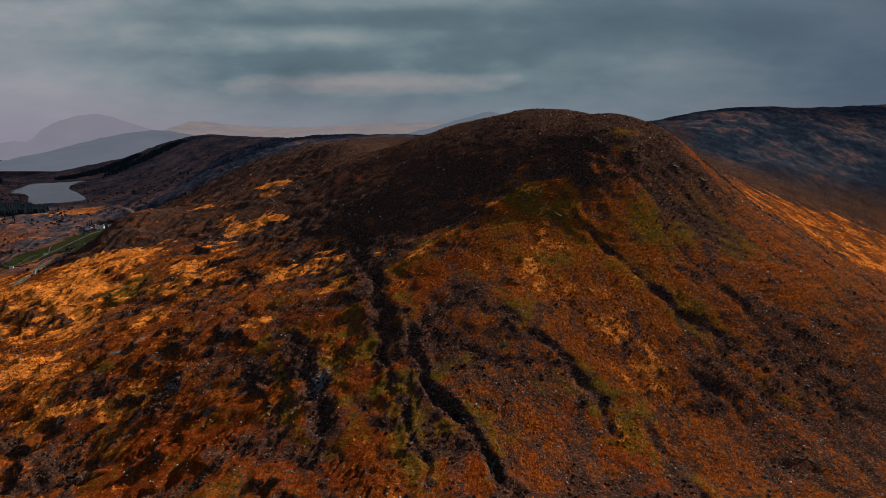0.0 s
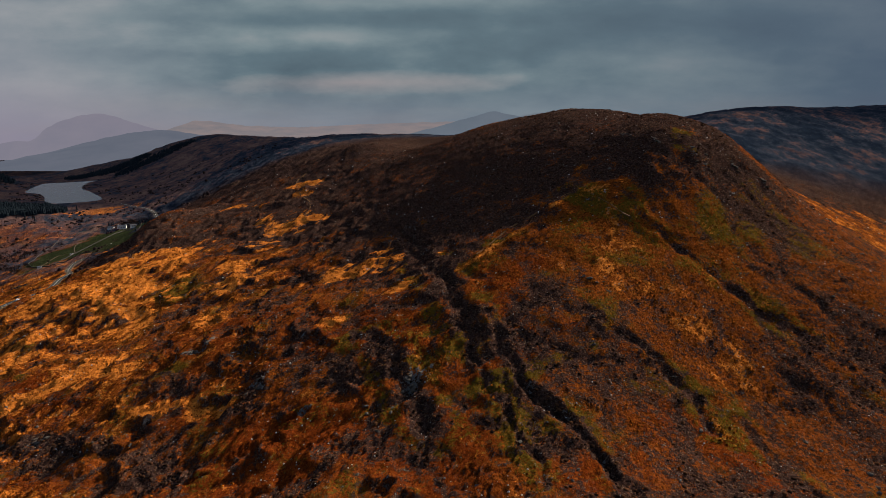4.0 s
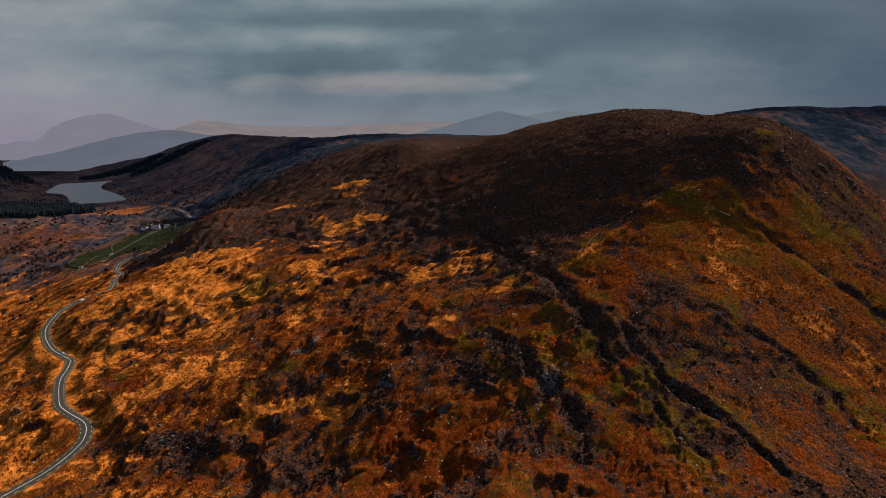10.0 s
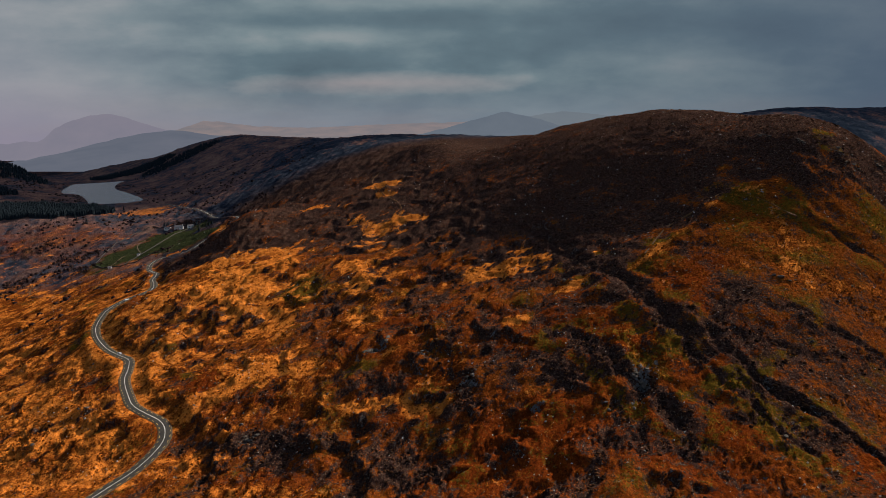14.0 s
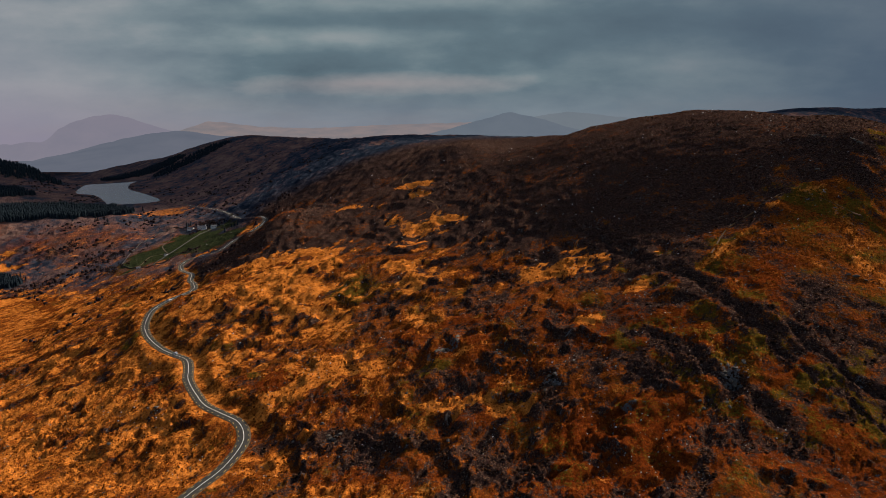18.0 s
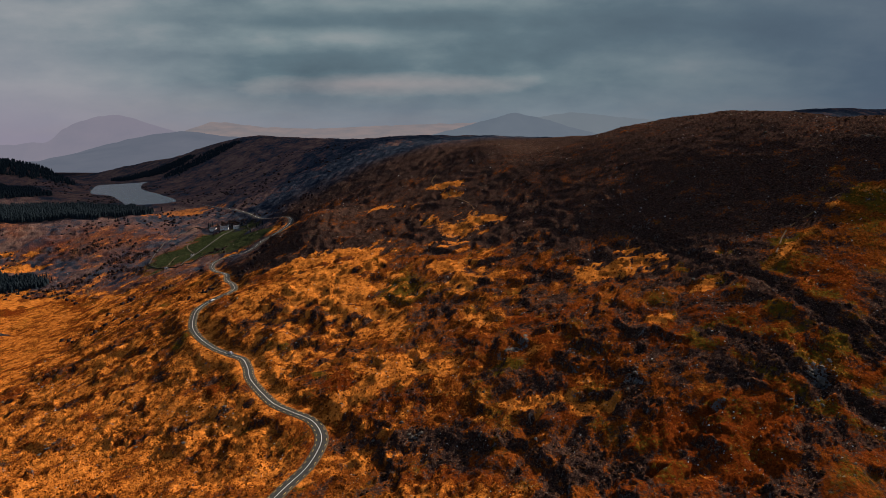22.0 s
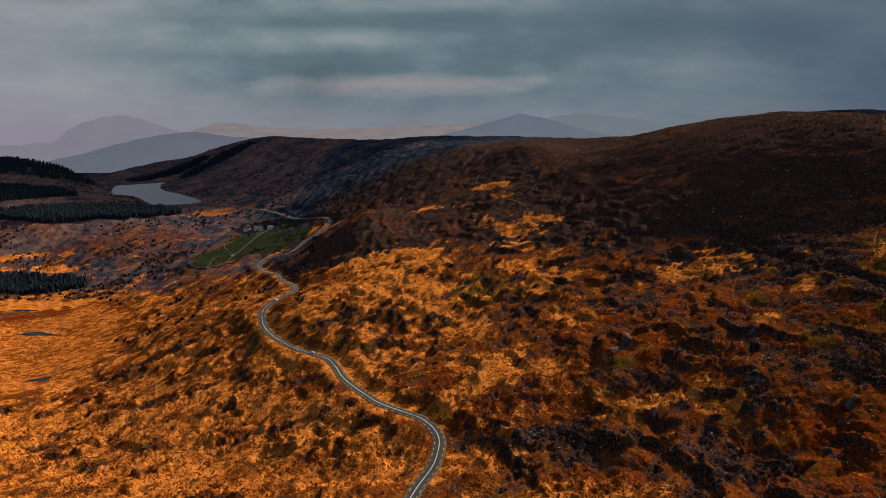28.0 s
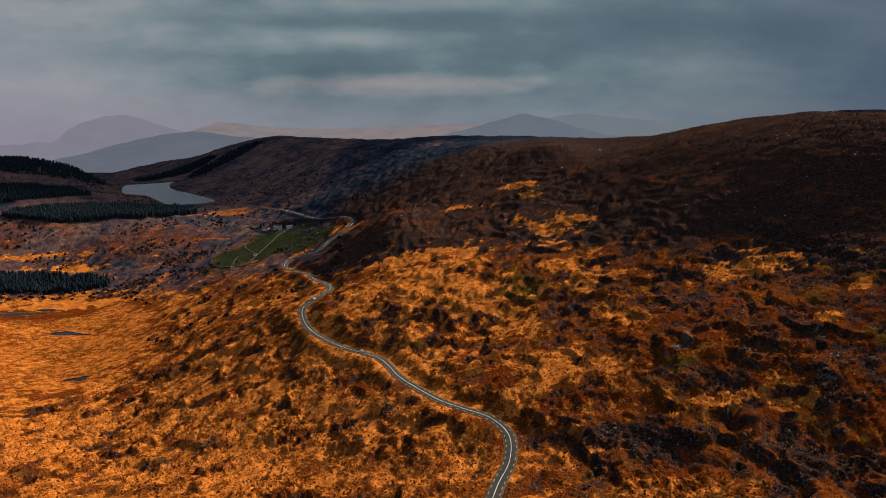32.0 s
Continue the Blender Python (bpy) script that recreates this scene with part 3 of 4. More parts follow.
def shaded_heather_hill(x, y, mott):
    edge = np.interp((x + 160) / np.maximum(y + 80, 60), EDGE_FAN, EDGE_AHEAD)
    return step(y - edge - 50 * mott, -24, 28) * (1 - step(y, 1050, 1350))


def grassy_flank(x, y, mott):
    """The slope below the spur, all withered grass."""
    edge = np.interp(y, (190, 225, 250, 280, 310, 360, 392), (100, 80, 60, 37, 18, 12, 43))
    return step(x - edge - 14 * mott, -8, 12) * (1 - step(y, 440, 520)) * step(y, 120, 180)


def cover(x, y, z, slope):
    """What grows where: straw, heather, moss; bracken, bare rock, pasture; last, a haze tint. Straw and heather also
    carry painted sun and shade.
    """
    a = fractal(x, y, 120, 4, 101)
    b = fractal(x, y, 34, 4, 111, 0.6)
    c = fractal(x, y, 9, 3, 121, 0.6)
    left, right, flank = grain(x, y)
    streak = fractal(left[0] / 2.6, left[1], 9, 4, 131, 0.65) * (1 - flank) + fractal(right[0] / 4.0, right[1], 6, 4, 141, 0.65) * flank
    mott = 0.88 * b + 0.40 * c + 0.58 * streak
    mott = mott * (1 - 0.55 * softness(x, y))
    low = step(-x - 0.10 * y, 60, 330)          # the sunny low ground by the road, its light put in as straw
    dark_hill = shaded_heather_hill(x, y, mott)
    grassy = grassy_flank(x, y, mott) * (1 - dark_hill)
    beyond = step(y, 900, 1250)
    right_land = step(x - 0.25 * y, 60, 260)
    valley = step(blob(x, y, 500, 775, 330, 120, 22) + 0.4 * mott, 0.0, 0.35)
    vale = step(y + 0.2 * x, 560, 720) * step(-x, 400, 500) * (1 - step(y, 1250, 1500))
    base = step(x + 0.25 * y, -235, 0) * (1 - step(y, 300, 420)) * (1 - grassy)
    # straw also stands in for sunlight on the low ground and right valley
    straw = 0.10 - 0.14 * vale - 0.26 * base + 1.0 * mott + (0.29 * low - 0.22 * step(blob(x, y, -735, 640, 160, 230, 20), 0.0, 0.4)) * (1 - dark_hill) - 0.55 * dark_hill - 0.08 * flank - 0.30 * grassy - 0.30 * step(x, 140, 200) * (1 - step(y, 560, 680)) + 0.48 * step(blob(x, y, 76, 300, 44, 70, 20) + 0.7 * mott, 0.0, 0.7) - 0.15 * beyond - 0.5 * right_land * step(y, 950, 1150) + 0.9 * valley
    patch = np.zeros(np.shape(x))
    for cx, cy, rx, ry, turn, gain in (
            (-89, 414, 20, 26, 70, 1.1), (-188, 623, 22, 24, 60, 1.0), (-214, 627, 10, 40, 20, 0.8), (-215, 579, 10, 26, 20, 0.7),
            (-213, 777, 12, 22, 80, 1.1), (-204, 734, 7, 18, 50, 0.9), (-284, 744, 8, 26, 60, 0.9), (-339, 602, 16, 36, 70, 0.7),
            (-299, 607, 18, 40, 60, 0.6), (-314, 548, 22, 44, 60, 0.7), (-292, 493, 26, 30, 50, 0.7), (-328, 504, 24, 24, 40, 0.7),
            (-277, 454, 8, 26, 60, 0.6), (-147, 269, 17, 5, -10, 0.8), (-172, 278, 14, 5, 0, 0.7), (-203, 504, 16, 26, 60, 0.6),
            (-190, 476, 18, 18, 60, 0.6), (-261, 322, 12, 16, 50, 0.6), (-240, 338, 20, 18, 50, 0.6), (-418, 311, 24, 20, 50, 0.7),
            (-730, 640, 130, 200, 20, 0.20), (-490, 828, 14, 12, 0, 1.2), (-868, 940, 50, 12, 10, 0.7), (-942, 983, 50, 12, 10, 0.6),
            (-459, 627, 22, 22, 0, 0.6), (-377, 526, 26, 24, 30, 0.5), (-337, 524, 30, 30, 30, 0.5), (-215, 337, 14, 10, 20, 0.5),
            (-293, 368, 7, 12, 30, 0.5), (-450, 410, 22, 24, 40, 0.4), (-497, 491, 30, 30, 40, 0.45), (-582, 388, 60, 70, 20, 0.4),
            (-717, 1227, 70, 26, 20, 0.5), (-454, 884, 16, 40, 70, 0.7), (-105, 322, 12, 5, 10, 0.8), (-61, 347, 16, 4, 15, 0.6),
            (-802, 793, 60, 24, 10, 0.5), (-403, 348, 130, 150, 0, 0.22)):
        there = step(blob(x, y, cx, cy, 1.3 * rx, 1.3 * ry, turn) + 1.3 * mott, 0.10, 0.40)
        straw = straw + (2.0 if cy > 560 or gain > 1 else 1.15) * gain * there
        patch = np.maximum(patch, min(gain, 1.0) * there)
    # shade put into colour as heather: dark hill, its foot, right flank, steep faces
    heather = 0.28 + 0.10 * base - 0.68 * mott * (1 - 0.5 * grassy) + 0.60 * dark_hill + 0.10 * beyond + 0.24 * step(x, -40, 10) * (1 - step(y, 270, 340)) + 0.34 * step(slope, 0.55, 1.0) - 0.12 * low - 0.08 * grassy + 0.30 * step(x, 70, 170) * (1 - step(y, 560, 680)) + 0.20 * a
    # cloud shade on the far right mountain is put in as heather
    heather = heather + 0.42 * right_land * step(y, 900, 1150) - 0.5 * valley + 0.45 * step(y + 0.3 * x, 760, 900) * step(x, -620, -480) * (1 - right_land)
    heather = heather - 0.5 * step(blob(x, y, -735, 640, 150, 210, 20), 0.0, 0.4)
    crag = step(blob(x, y, 138, 408, 62, 40, -35) + 0.8 * mott, 0.0, 0.5)
    heather = heather + crag * (0.20 + 0.95 * streak)
    # dark patches at the crags: heather, with their shadows put into its colour
    for cx, cy, rx, ry, turn in ((-199, 464, 16, 26, 60), (-164, 404, 14, 26, 60), (-131, 431, 16, 22, 60), (-286, 446, 7, 24, 60), (-346, 470, 18, 16, 0),
                                 (-364, 660, 26, 60, 60), (-417, 671, 24, 50, 60), (-243, 275, 16, 12, 0), (-170, 231, 16, 12, 0), (-210, 264, 14, 10, 0),
                                 (-164, 291, 16, 14, 0), (-113, 285, 20, 16, 30), (-251, 432, 8, 20, 60), (-48, 322, 8, 22, 100), (-64, 269, 16, 12, 0),
                                 (152, 369, 9, 14, 60), (137, 423, 24, 34, -60), (-61, 420, 10, 40, 100), (124, 297, 4, 30, 35), (-549, 506, 9, 9, 0),
                                 (-347, 336, 6, 12, 100), (-357, 306, 5, 12, 80), (-457, 352, 10, 12, 60), (-496, 402, 16, 8, 50), (-615, 447, 14, 8, 50)):
        heather = heather + 0.32 * step(blob(x, y, cx, cy, 1.6 * rx, 1.6 * ry, turn) - 1.2 * mott, -0.1, 0.8)
    heather = heather - 0.62 * patch
    # creases darkened through heather, their shade put into the colour
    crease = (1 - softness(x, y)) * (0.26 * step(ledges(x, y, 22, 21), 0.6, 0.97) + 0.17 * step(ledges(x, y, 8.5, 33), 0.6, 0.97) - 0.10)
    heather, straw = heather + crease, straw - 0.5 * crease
    # gully beds are dark with heather and shade put into colour, their banks mossy
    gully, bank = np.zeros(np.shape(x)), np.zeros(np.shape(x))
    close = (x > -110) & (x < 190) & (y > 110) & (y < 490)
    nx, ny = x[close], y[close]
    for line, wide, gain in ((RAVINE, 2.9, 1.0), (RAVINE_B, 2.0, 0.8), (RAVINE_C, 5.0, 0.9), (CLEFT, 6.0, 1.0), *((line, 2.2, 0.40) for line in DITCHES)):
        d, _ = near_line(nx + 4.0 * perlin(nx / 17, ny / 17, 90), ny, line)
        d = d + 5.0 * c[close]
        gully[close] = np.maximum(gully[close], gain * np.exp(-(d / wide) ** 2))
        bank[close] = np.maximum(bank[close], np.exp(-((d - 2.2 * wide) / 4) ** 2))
    # a pale line along the spur's crest, its sunlit edge put in as straw
    d, along = near_line(nx + 4.0 * perlin(nx / 17, ny / 17, 90), ny, SPUR)
    worn = np.zeros(np.shape(x))
    worn[close] = np.exp(-((d + 4.0 * c[close]) / 4.0) ** 2) * (1 - step(along, 110, 150))
    heather, straw = heather - 0.45 * worn, straw + 0.75 * worn
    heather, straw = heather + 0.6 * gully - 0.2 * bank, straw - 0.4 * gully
    green = 0.27 + 0.3 * bank + 0.7 * fractal(x, y, 26, 4, 151) + 0.02 * flank * step(y, 240, 330) - 0.2 * beyond
    for cx, cy, rx, ry, turn in ((-292, 356, 6, 18, 40), (-29, 290, 4, 26, 105), (-63, 264, 12, 8, 0), (141, 410, 18, 40, 60), (-18, 373, 8, 40, 70),
                                 (107, 425, 14, 24, 60), (145, 362, 44, 30, 0), (-239, 476, 30, 40, 60), (-419, 476, 12, 30, 0), (-10, 249, 7, 50, 110),
                                 (45, 392, 14, 22, 60), (55, 369, 20, 8, -40), (34, 248, 14, 6, -30), (-187, 313, 22, 9, 10), (-329, 414, 12, 30, 30)):
        green = green + 0.5 * step(blob(x, y, cx, cy, rx, ry, turn) + 0.4 * mott, 0.0, 0.5)
    rust = -0.28 * grassy + 0.45 + 0.75 * fractal(x, y, 48, 4, 161) + 0.15 * beyond - 0.08 * flank + 0.30 * base
    for cx, cy, rx, ry, turn in ((-96, 236, 22, 20, 120), (-117, 240, 9, 28, 100), (-101, 212, 16, 12, 0), (-131, 219, 12, 9, 0), (-791, 767, 70, 40, 20), (-934, 1040, 120, 60, 10), (-275, 345, 18, 14, 30), (-363, 373, 18, 14, 30)):
        there = step(blob(x, y, cx, cy, rx, ry, turn) + 0.3 * mott, 0.0, 0.4)
        rust, straw, heather = rust + 0.8 * there, straw - 0.35 * there, heather - 0.62 * there
    crest = step(blob(x, y, 100, 620, 150, 150), 0.0, 0.5)
    straw, rust, heather = straw - 0.5 * crest, rust + 0.25 * crest, heather + 0.2 * crest
    bare = 0.04 + 0.35 * step(slope, 1.1, 2.2) + 0.38 * c + 0.28 * b
    for cx, cy, rx, ry in ((-175, 332, 9, 7), (-127, 279, 6, 6), (-233, 275, 6, 5), (-52, 254, 7, 9), (-149, 313, 4, 4)):
        bare = bare + 0.4 * step(blob(x, y, cx, cy, rx, ry) + 0.5 * c, 0.0, 0.5)
    pasture = np.zeros(np.shape(x))
    for cx, cy, rx, ry in ((-560, 950, 66, 92), (-602, 900, 46, 62), (-498, 890, 42, 50)):
        pasture = np.maximum(pasture, step(blob(x, y, cx, cy, rx, ry) + 0.7 * b, 0.0, 0.25))
    # vale and far slopes take a blue-mauve tint in place of haze
    vale_haze = (0.48 + 0.4 * a - 0.4 * mott) * vale - 0.35 * step(blob(x, y, -735, 640, 160, 230, 20), 0.0, 0.4)
    haze_tint = np.maximum(vale_haze, beyond * np.maximum(0.9 * right_land, 0.75 * (1 - right_land)) * (1.0 + 0.4 * a))
    haze_tint = np.maximum(haze_tint, 0.16 * dark_hill * step(y, 600, 850) * (0.9 - 0.7 * mott))
    haze_tint = np.clip(haze_tint - 0.8 * pasture - 0.9 * patch - valley, 0, 1)
    return straw, heather, green, rust, bare, pasture, haze_tint


def grid_mesh(name, x, y, z):
    rows, cols = x.shape
    mesh = bpy.data.meshes.new(name)
    i = np.arange(rows * cols, dtype=np.int32).reshape(rows, cols)
    quads = np.stack([i[:-1, :-1], i[:-1, 1:], i[1:, 1:], i[1:, :-1]], -1).reshape(-1, 4)
    mesh.vertices.add(rows * cols)
    mesh.vertices.foreach_set("co", np.stack([x, y, z], -1).astype(np.float32).ravel())
    mesh.loops.add(quads.size)
    mesh.loops.foreach_set("vertex_index", quads.ravel())
    mesh.polygons.add(len(quads))
    mesh.polygons.foreach_set("loop_start", np.arange(0, quads.size, 4, dtype=np.int32))
    mesh.polygons.foreach_set("use_smooth", np.ones(len(quads), bool))
    mesh.update(calc_edges=True)
    return mesh


def build_ground():
    inner = np.linspace(-1.10, 1.10, 910)
    outer = 1.10 + 0.004 * (np.exp(np.linspace(0, 1, 40)[1:] * 8.3) - 1)
    fan = np.concatenate([-outer[::-1], inner, outer])
    ahead = np.concatenate([np.linspace(-1500, -140, 24), np.linspace(-120, 95, 72), np.exp(np.linspace(math.log(100 + 80), math.log(2700 + 80), 740)) - 80, np.linspace(2720, 5400, 60)])
    d = np.maximum(ahead + 80, 200)[:, None]
    x = -160 + fan[None, :] * d
    y = np.broadcast_to(ahead[:, None], x.shape).copy()
    z = land(x.ravel(), y.ravel()).reshape(x.shape)
    mesh = grid_mesh("ground", x, y, z)
    gy = np.gradient(z, axis=0) / np.gradient(y, axis=0)
    gx = np.gradient(z, axis=1) / np.gradient(x, axis=1)
    slope = np.hypot(gx, gy)
    parts = cover(x, y, z, slope)
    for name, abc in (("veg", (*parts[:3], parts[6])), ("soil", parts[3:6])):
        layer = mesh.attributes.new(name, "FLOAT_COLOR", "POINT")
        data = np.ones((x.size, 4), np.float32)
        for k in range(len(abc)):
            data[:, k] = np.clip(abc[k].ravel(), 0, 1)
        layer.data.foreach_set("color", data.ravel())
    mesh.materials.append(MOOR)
    return tagged(new("ground", mesh), "open moorland of straw grass, rust bracken and dark heather", "ground", kind="structure")


ground = build_ground()


# ---- helpers for things ----
def part(name, bm, material, parent=None, label="", smooth=False):
    mesh = bpy.data.meshes.new(name)
    bm.to_mesh(mesh)
    bm.free()
    mesh.materials.append(material)
    if smooth:
        mesh.polygons.foreach_set("use_smooth", np.ones(len(mesh.polygons), bool))
    ob = new(name, mesh)
    if parent:
        ob.parent = parent
    if label:
        tagged(ob, label)
    return ob


def joined(name, verts, faces, material, smooth=False):
    mesh = bpy.data.meshes.new(name)
    mesh.from_pydata(verts, [], faces)
    mesh.materials.append(material)
    if smooth:
        mesh.polygons.foreach_set("use_smooth", np.ones(len(mesh.polygons), bool))
    mesh.update()
    return new(name, mesh)


def box(bm, cx, cy, cz, sx, sy, sz, bevel=0.0):
    r = bmesh.ops.create_cube(bm, size=1, matrix=Matrix.LocRotScale((cx, cy, cz), None, (sx, sy, sz)))
    if bevel:
        edges = list({e for v in r["verts"] for e in v.link_edges})
        bmesh.ops.bevel(bm, geom=edges, offset=bevel, segments=2, affect="EDGES")


# ---- sky and far mountains ----
def backdrop_sky():
    n = 48
    xs = np.linspace(-9000, 9000, n)
    verts = [(x, 4975.0, z) for z in (-300, 600, 1500, 3000) for x in xs]
    faces = [(r * n + i, r * n + i + 1, (r + 1) * n + i + 1, (r + 1) * n + i) for r in range(3) for i in range(n - 1)]
    ob = joined("backdrop_sky", verts, faces, CLOUDS)
    return tagged(ob, "heavy grey cloud with pale bands above the hills", "sky", kind="structure")


def far_mountain(name, label, ahead, crest, material, seed, spread=1.3, ragged=14.0, foot=-60.0):
    """A mountain whose crest runs from side to side, with slopes to both sides of it."""
    line = spline(crest, 22.0)
    xs, zs = line[:, 0], line[:, 1] + ragged * fractal(line[:, 0], line[:, 0] * 0, 120, 4, seed)
    rows = np.concatenate([-np.linspace(1, 0, 14) ** 1.2, np.linspace(0, 1, 6)[1:] ** 1.2])
    x = np.broadcast_to(xs[None, :], (len(rows), len(xs))).copy()
    drop = np.abs(rows)[:, None]
    z = foot + (zs[None, :] - foot) * (1 - drop) ** 1.15
    y = ahead + rows[:, None] * spread * 420 * np.ones_like(x) * np.where(rows[:, None] > 0, 0.35, 1.0)
    y = np.minimum(y + 60 * fractal(x, z * 3, 260, 3, seed + 3) * drop, 4960)
    z = z + 14 * fractal(x, y, 180, 4, seed + 7) * np.sin(np.pi * np.clip(drop, 0, 1))
    mesh = grid_mesh(name, x, y, z)
    mesh.materials.append(material)
    return tagged(new(name, mesh), label, "mountain", kind="structure")


backdrop_sky()
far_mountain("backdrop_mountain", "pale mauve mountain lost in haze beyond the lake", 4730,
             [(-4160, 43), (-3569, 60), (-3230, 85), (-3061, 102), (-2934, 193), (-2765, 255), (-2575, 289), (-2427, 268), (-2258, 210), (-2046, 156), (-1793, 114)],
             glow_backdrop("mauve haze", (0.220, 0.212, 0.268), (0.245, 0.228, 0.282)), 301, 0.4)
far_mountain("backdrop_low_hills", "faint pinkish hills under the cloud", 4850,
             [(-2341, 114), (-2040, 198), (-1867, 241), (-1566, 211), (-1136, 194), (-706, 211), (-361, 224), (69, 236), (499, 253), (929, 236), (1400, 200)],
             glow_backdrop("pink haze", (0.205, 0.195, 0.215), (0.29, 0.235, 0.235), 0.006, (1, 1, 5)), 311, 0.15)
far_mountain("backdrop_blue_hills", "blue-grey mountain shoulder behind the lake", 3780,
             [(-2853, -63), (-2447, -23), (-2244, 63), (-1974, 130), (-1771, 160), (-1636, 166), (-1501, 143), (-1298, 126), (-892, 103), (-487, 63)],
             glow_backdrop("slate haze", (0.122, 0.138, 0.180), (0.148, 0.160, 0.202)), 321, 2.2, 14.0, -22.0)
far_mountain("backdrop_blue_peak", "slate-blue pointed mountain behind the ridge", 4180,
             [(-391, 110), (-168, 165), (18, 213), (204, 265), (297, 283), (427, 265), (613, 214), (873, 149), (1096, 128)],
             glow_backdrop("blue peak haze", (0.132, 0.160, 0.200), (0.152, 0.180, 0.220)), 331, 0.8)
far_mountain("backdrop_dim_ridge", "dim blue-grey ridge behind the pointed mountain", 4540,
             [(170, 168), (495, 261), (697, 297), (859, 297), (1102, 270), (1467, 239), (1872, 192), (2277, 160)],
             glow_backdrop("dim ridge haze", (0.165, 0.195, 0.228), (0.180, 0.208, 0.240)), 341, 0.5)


# ---- road ----
def ribbon(name, line, heights, offsets, material, parent=None, label=""):
    """A strip along a line; offsets: (sideways, up) across it."""
    way = np.gradient(line, axis=0)
    way /= np.linalg.norm(way, axis=1)[:, None]
    side = np.stack([way[:, 1], -way[:, 0]], 1)
    verts, faces, m = [], [], len(offsets)
    for p, s, h in zip(line, side, heights):
        verts += [(p[0] + s[0] * o, p[1] + s[1] * o, h + u) for o, u in offsets]
    for i in range(len(line) - 1):
        faces += [(i * m + k, i * m + k + 1, (i + 1) * m + k + 1, (i + 1) * m + k) for k in range(m - 1)]
    ob = joined(name, verts, faces, material)
    if parent:
        ob.parent = parent
    return tagged(ob, label) if label else ob


road = tagged(ribbon("road", ROAD, ROAD_Z, [(-2.9, -0.4), (-2.8, 0.0), (-1.4, 0.05), (0, 0.08), (1.4, 0.05), (2.8, 0.0), (2.9, -0.4)], ASPHALT),
              "narrow winding asphalt road with a white centre line over the moor", "road", kind="structure")
for low, high in ((-3.7, -2.86), (2.86, 3.7)):
    ribbon("verge", ROAD, ROAD_Z, [(low, -0.30 if low < 0 else -0.03), ((low + high) / 2, -0.08), (high, -0.03 if low < 0 else -0.30)], GRAVEL, road, "grassy gravel verge")
for k in range(0, len(ROAD) - 2, 12):
    ribbon("centre_line", ROAD[k:k + 13], ROAD_Z[k:k + 13], [(-0.12, 0.085), (0.12, 0.085)], WHITE_LINE, road)


def edge_dashes():
    fine = spline([tuple(p) for p in ROAD[::2]], 1.0)
    level = np.interp(np.linspace(0, 1, len(fine)), np.linspace(0, 1, len(ROAD)), ROAD_Z)
    way = np.gradient(fine, axis=0)
    way /= np.linalg.norm(way, axis=1)[:, None]
    made = 0
    for k in range(0, len(fine) - 4, 5):
        for side in (-1, 1):
            if made >= 290:
                return
            a, b = fine[k], fine[k + 2]
            s = np.array([way[k][1], -way[k][0]]) * side
            verts = [(*(a + s * 2.35), level[k] + 0.03), (*(a + s * 2.58), level[k] + 0.022), (*(b + s * 2.58), level[k + 2] + 0.022), (*(b + s * 2.35), level[k + 2] + 0.03)]
            joined("edge_dash", verts, [(0, 1, 2, 3)], YELLOW_LINE).parent = road
            made += 1


edge_dashes()


def draped(name, points, wide, material, label, category, lift=0.12, spacing=4.0):
    line = spline(points, spacing)
    h = land(line[:, 0], line[:, 1])
    h = np.convolve(np.pad(h, 2, mode="edge"), np.ones(5) / 5, "valid")
    return tagged(ribbon(name, line, h, [(-wide / 2 - 0.1, -0.6), (-wide / 2, lift), (wide / 2, lift), (wide / 2 + 0.1, -0.6)], material), label, category, kind="structure")


draped("farm_track", [(-635, 1074), (-615, 1020), (-610, 997), (-605, 960), (-585, 921), (-570, 897)], 1.7, GRAVEL, "pale winding farm track across green pasture", "track")
draped("farm_track", [(-570, 897), (-599, 904), (-597, 853), (-618, 819)], 1.5, GRAVEL, "pale farm track down to the bog", "track")
draped("peat_track", [(-702, 851), (-690, 826), (-672, 797), (-657, 785), (-637, 780)], 1.6, TRAIL, "zigzag of an old peat track above the bog", "track")
draped("hill_path", [(-214, 851), (-225, 811), (-205, 734), (-184, 687), (-180, 647), (-199, 631)], 1.1, TRAIL, "thin pale path worn into dark heather", "path")
# thin strip added for the faint pale line on top of the spur
draped("hill_path", [(-20, 356), (1, 383), (22, 389), (43, 395), (53, 383), (68, 358)], 0.8, TRAIL, "faint pale line along the grassy spur", "path")


# ---- water ----
def pond(name, outline, level, material, label, category):
    bm = bmesh.new()
    face = bm.faces.new([bm.verts.new((x, y, level)) for x, y in outline])
    bmesh.ops.triangulate(bm, faces=[face])
    bmesh.ops.recalc_face_normals(bm, faces=bm.faces)
    ob = part(name, bm, material)
    for f in ob.data.polygons:
        if f.normal.z < 0:
            ob.data.flip_normals()
            break
    return tagged(ob, label, category, kind="structure")


pond("water", [tuple(p) for p in LAKE[:-1]], 0.0, WATER, "still grey lake between dark wooded shores", "lake")
for cx, cy, rx, ry, turn in POOLS:
    ring = []
    for k in range(28):
        a = 2 * math.pi * k / 28
        r = 1 + 0.25 * math.sin(3 * a + cx) + 0.12 * math.sin(7 * a + cy)
        u, v = rx * r * math.cos(a), ry * r * math.sin(a)
        c, s = math.cos(radians(turn)), math.sin(radians(turn))
        ring.append((cx + u * c - v * s, cy + u * s + v * c))
    pond("bog_pool", ring, POOL_Z[(cx, cy)] - 0.15, POOL, "dark peaty pool in the orange bog", "pool")


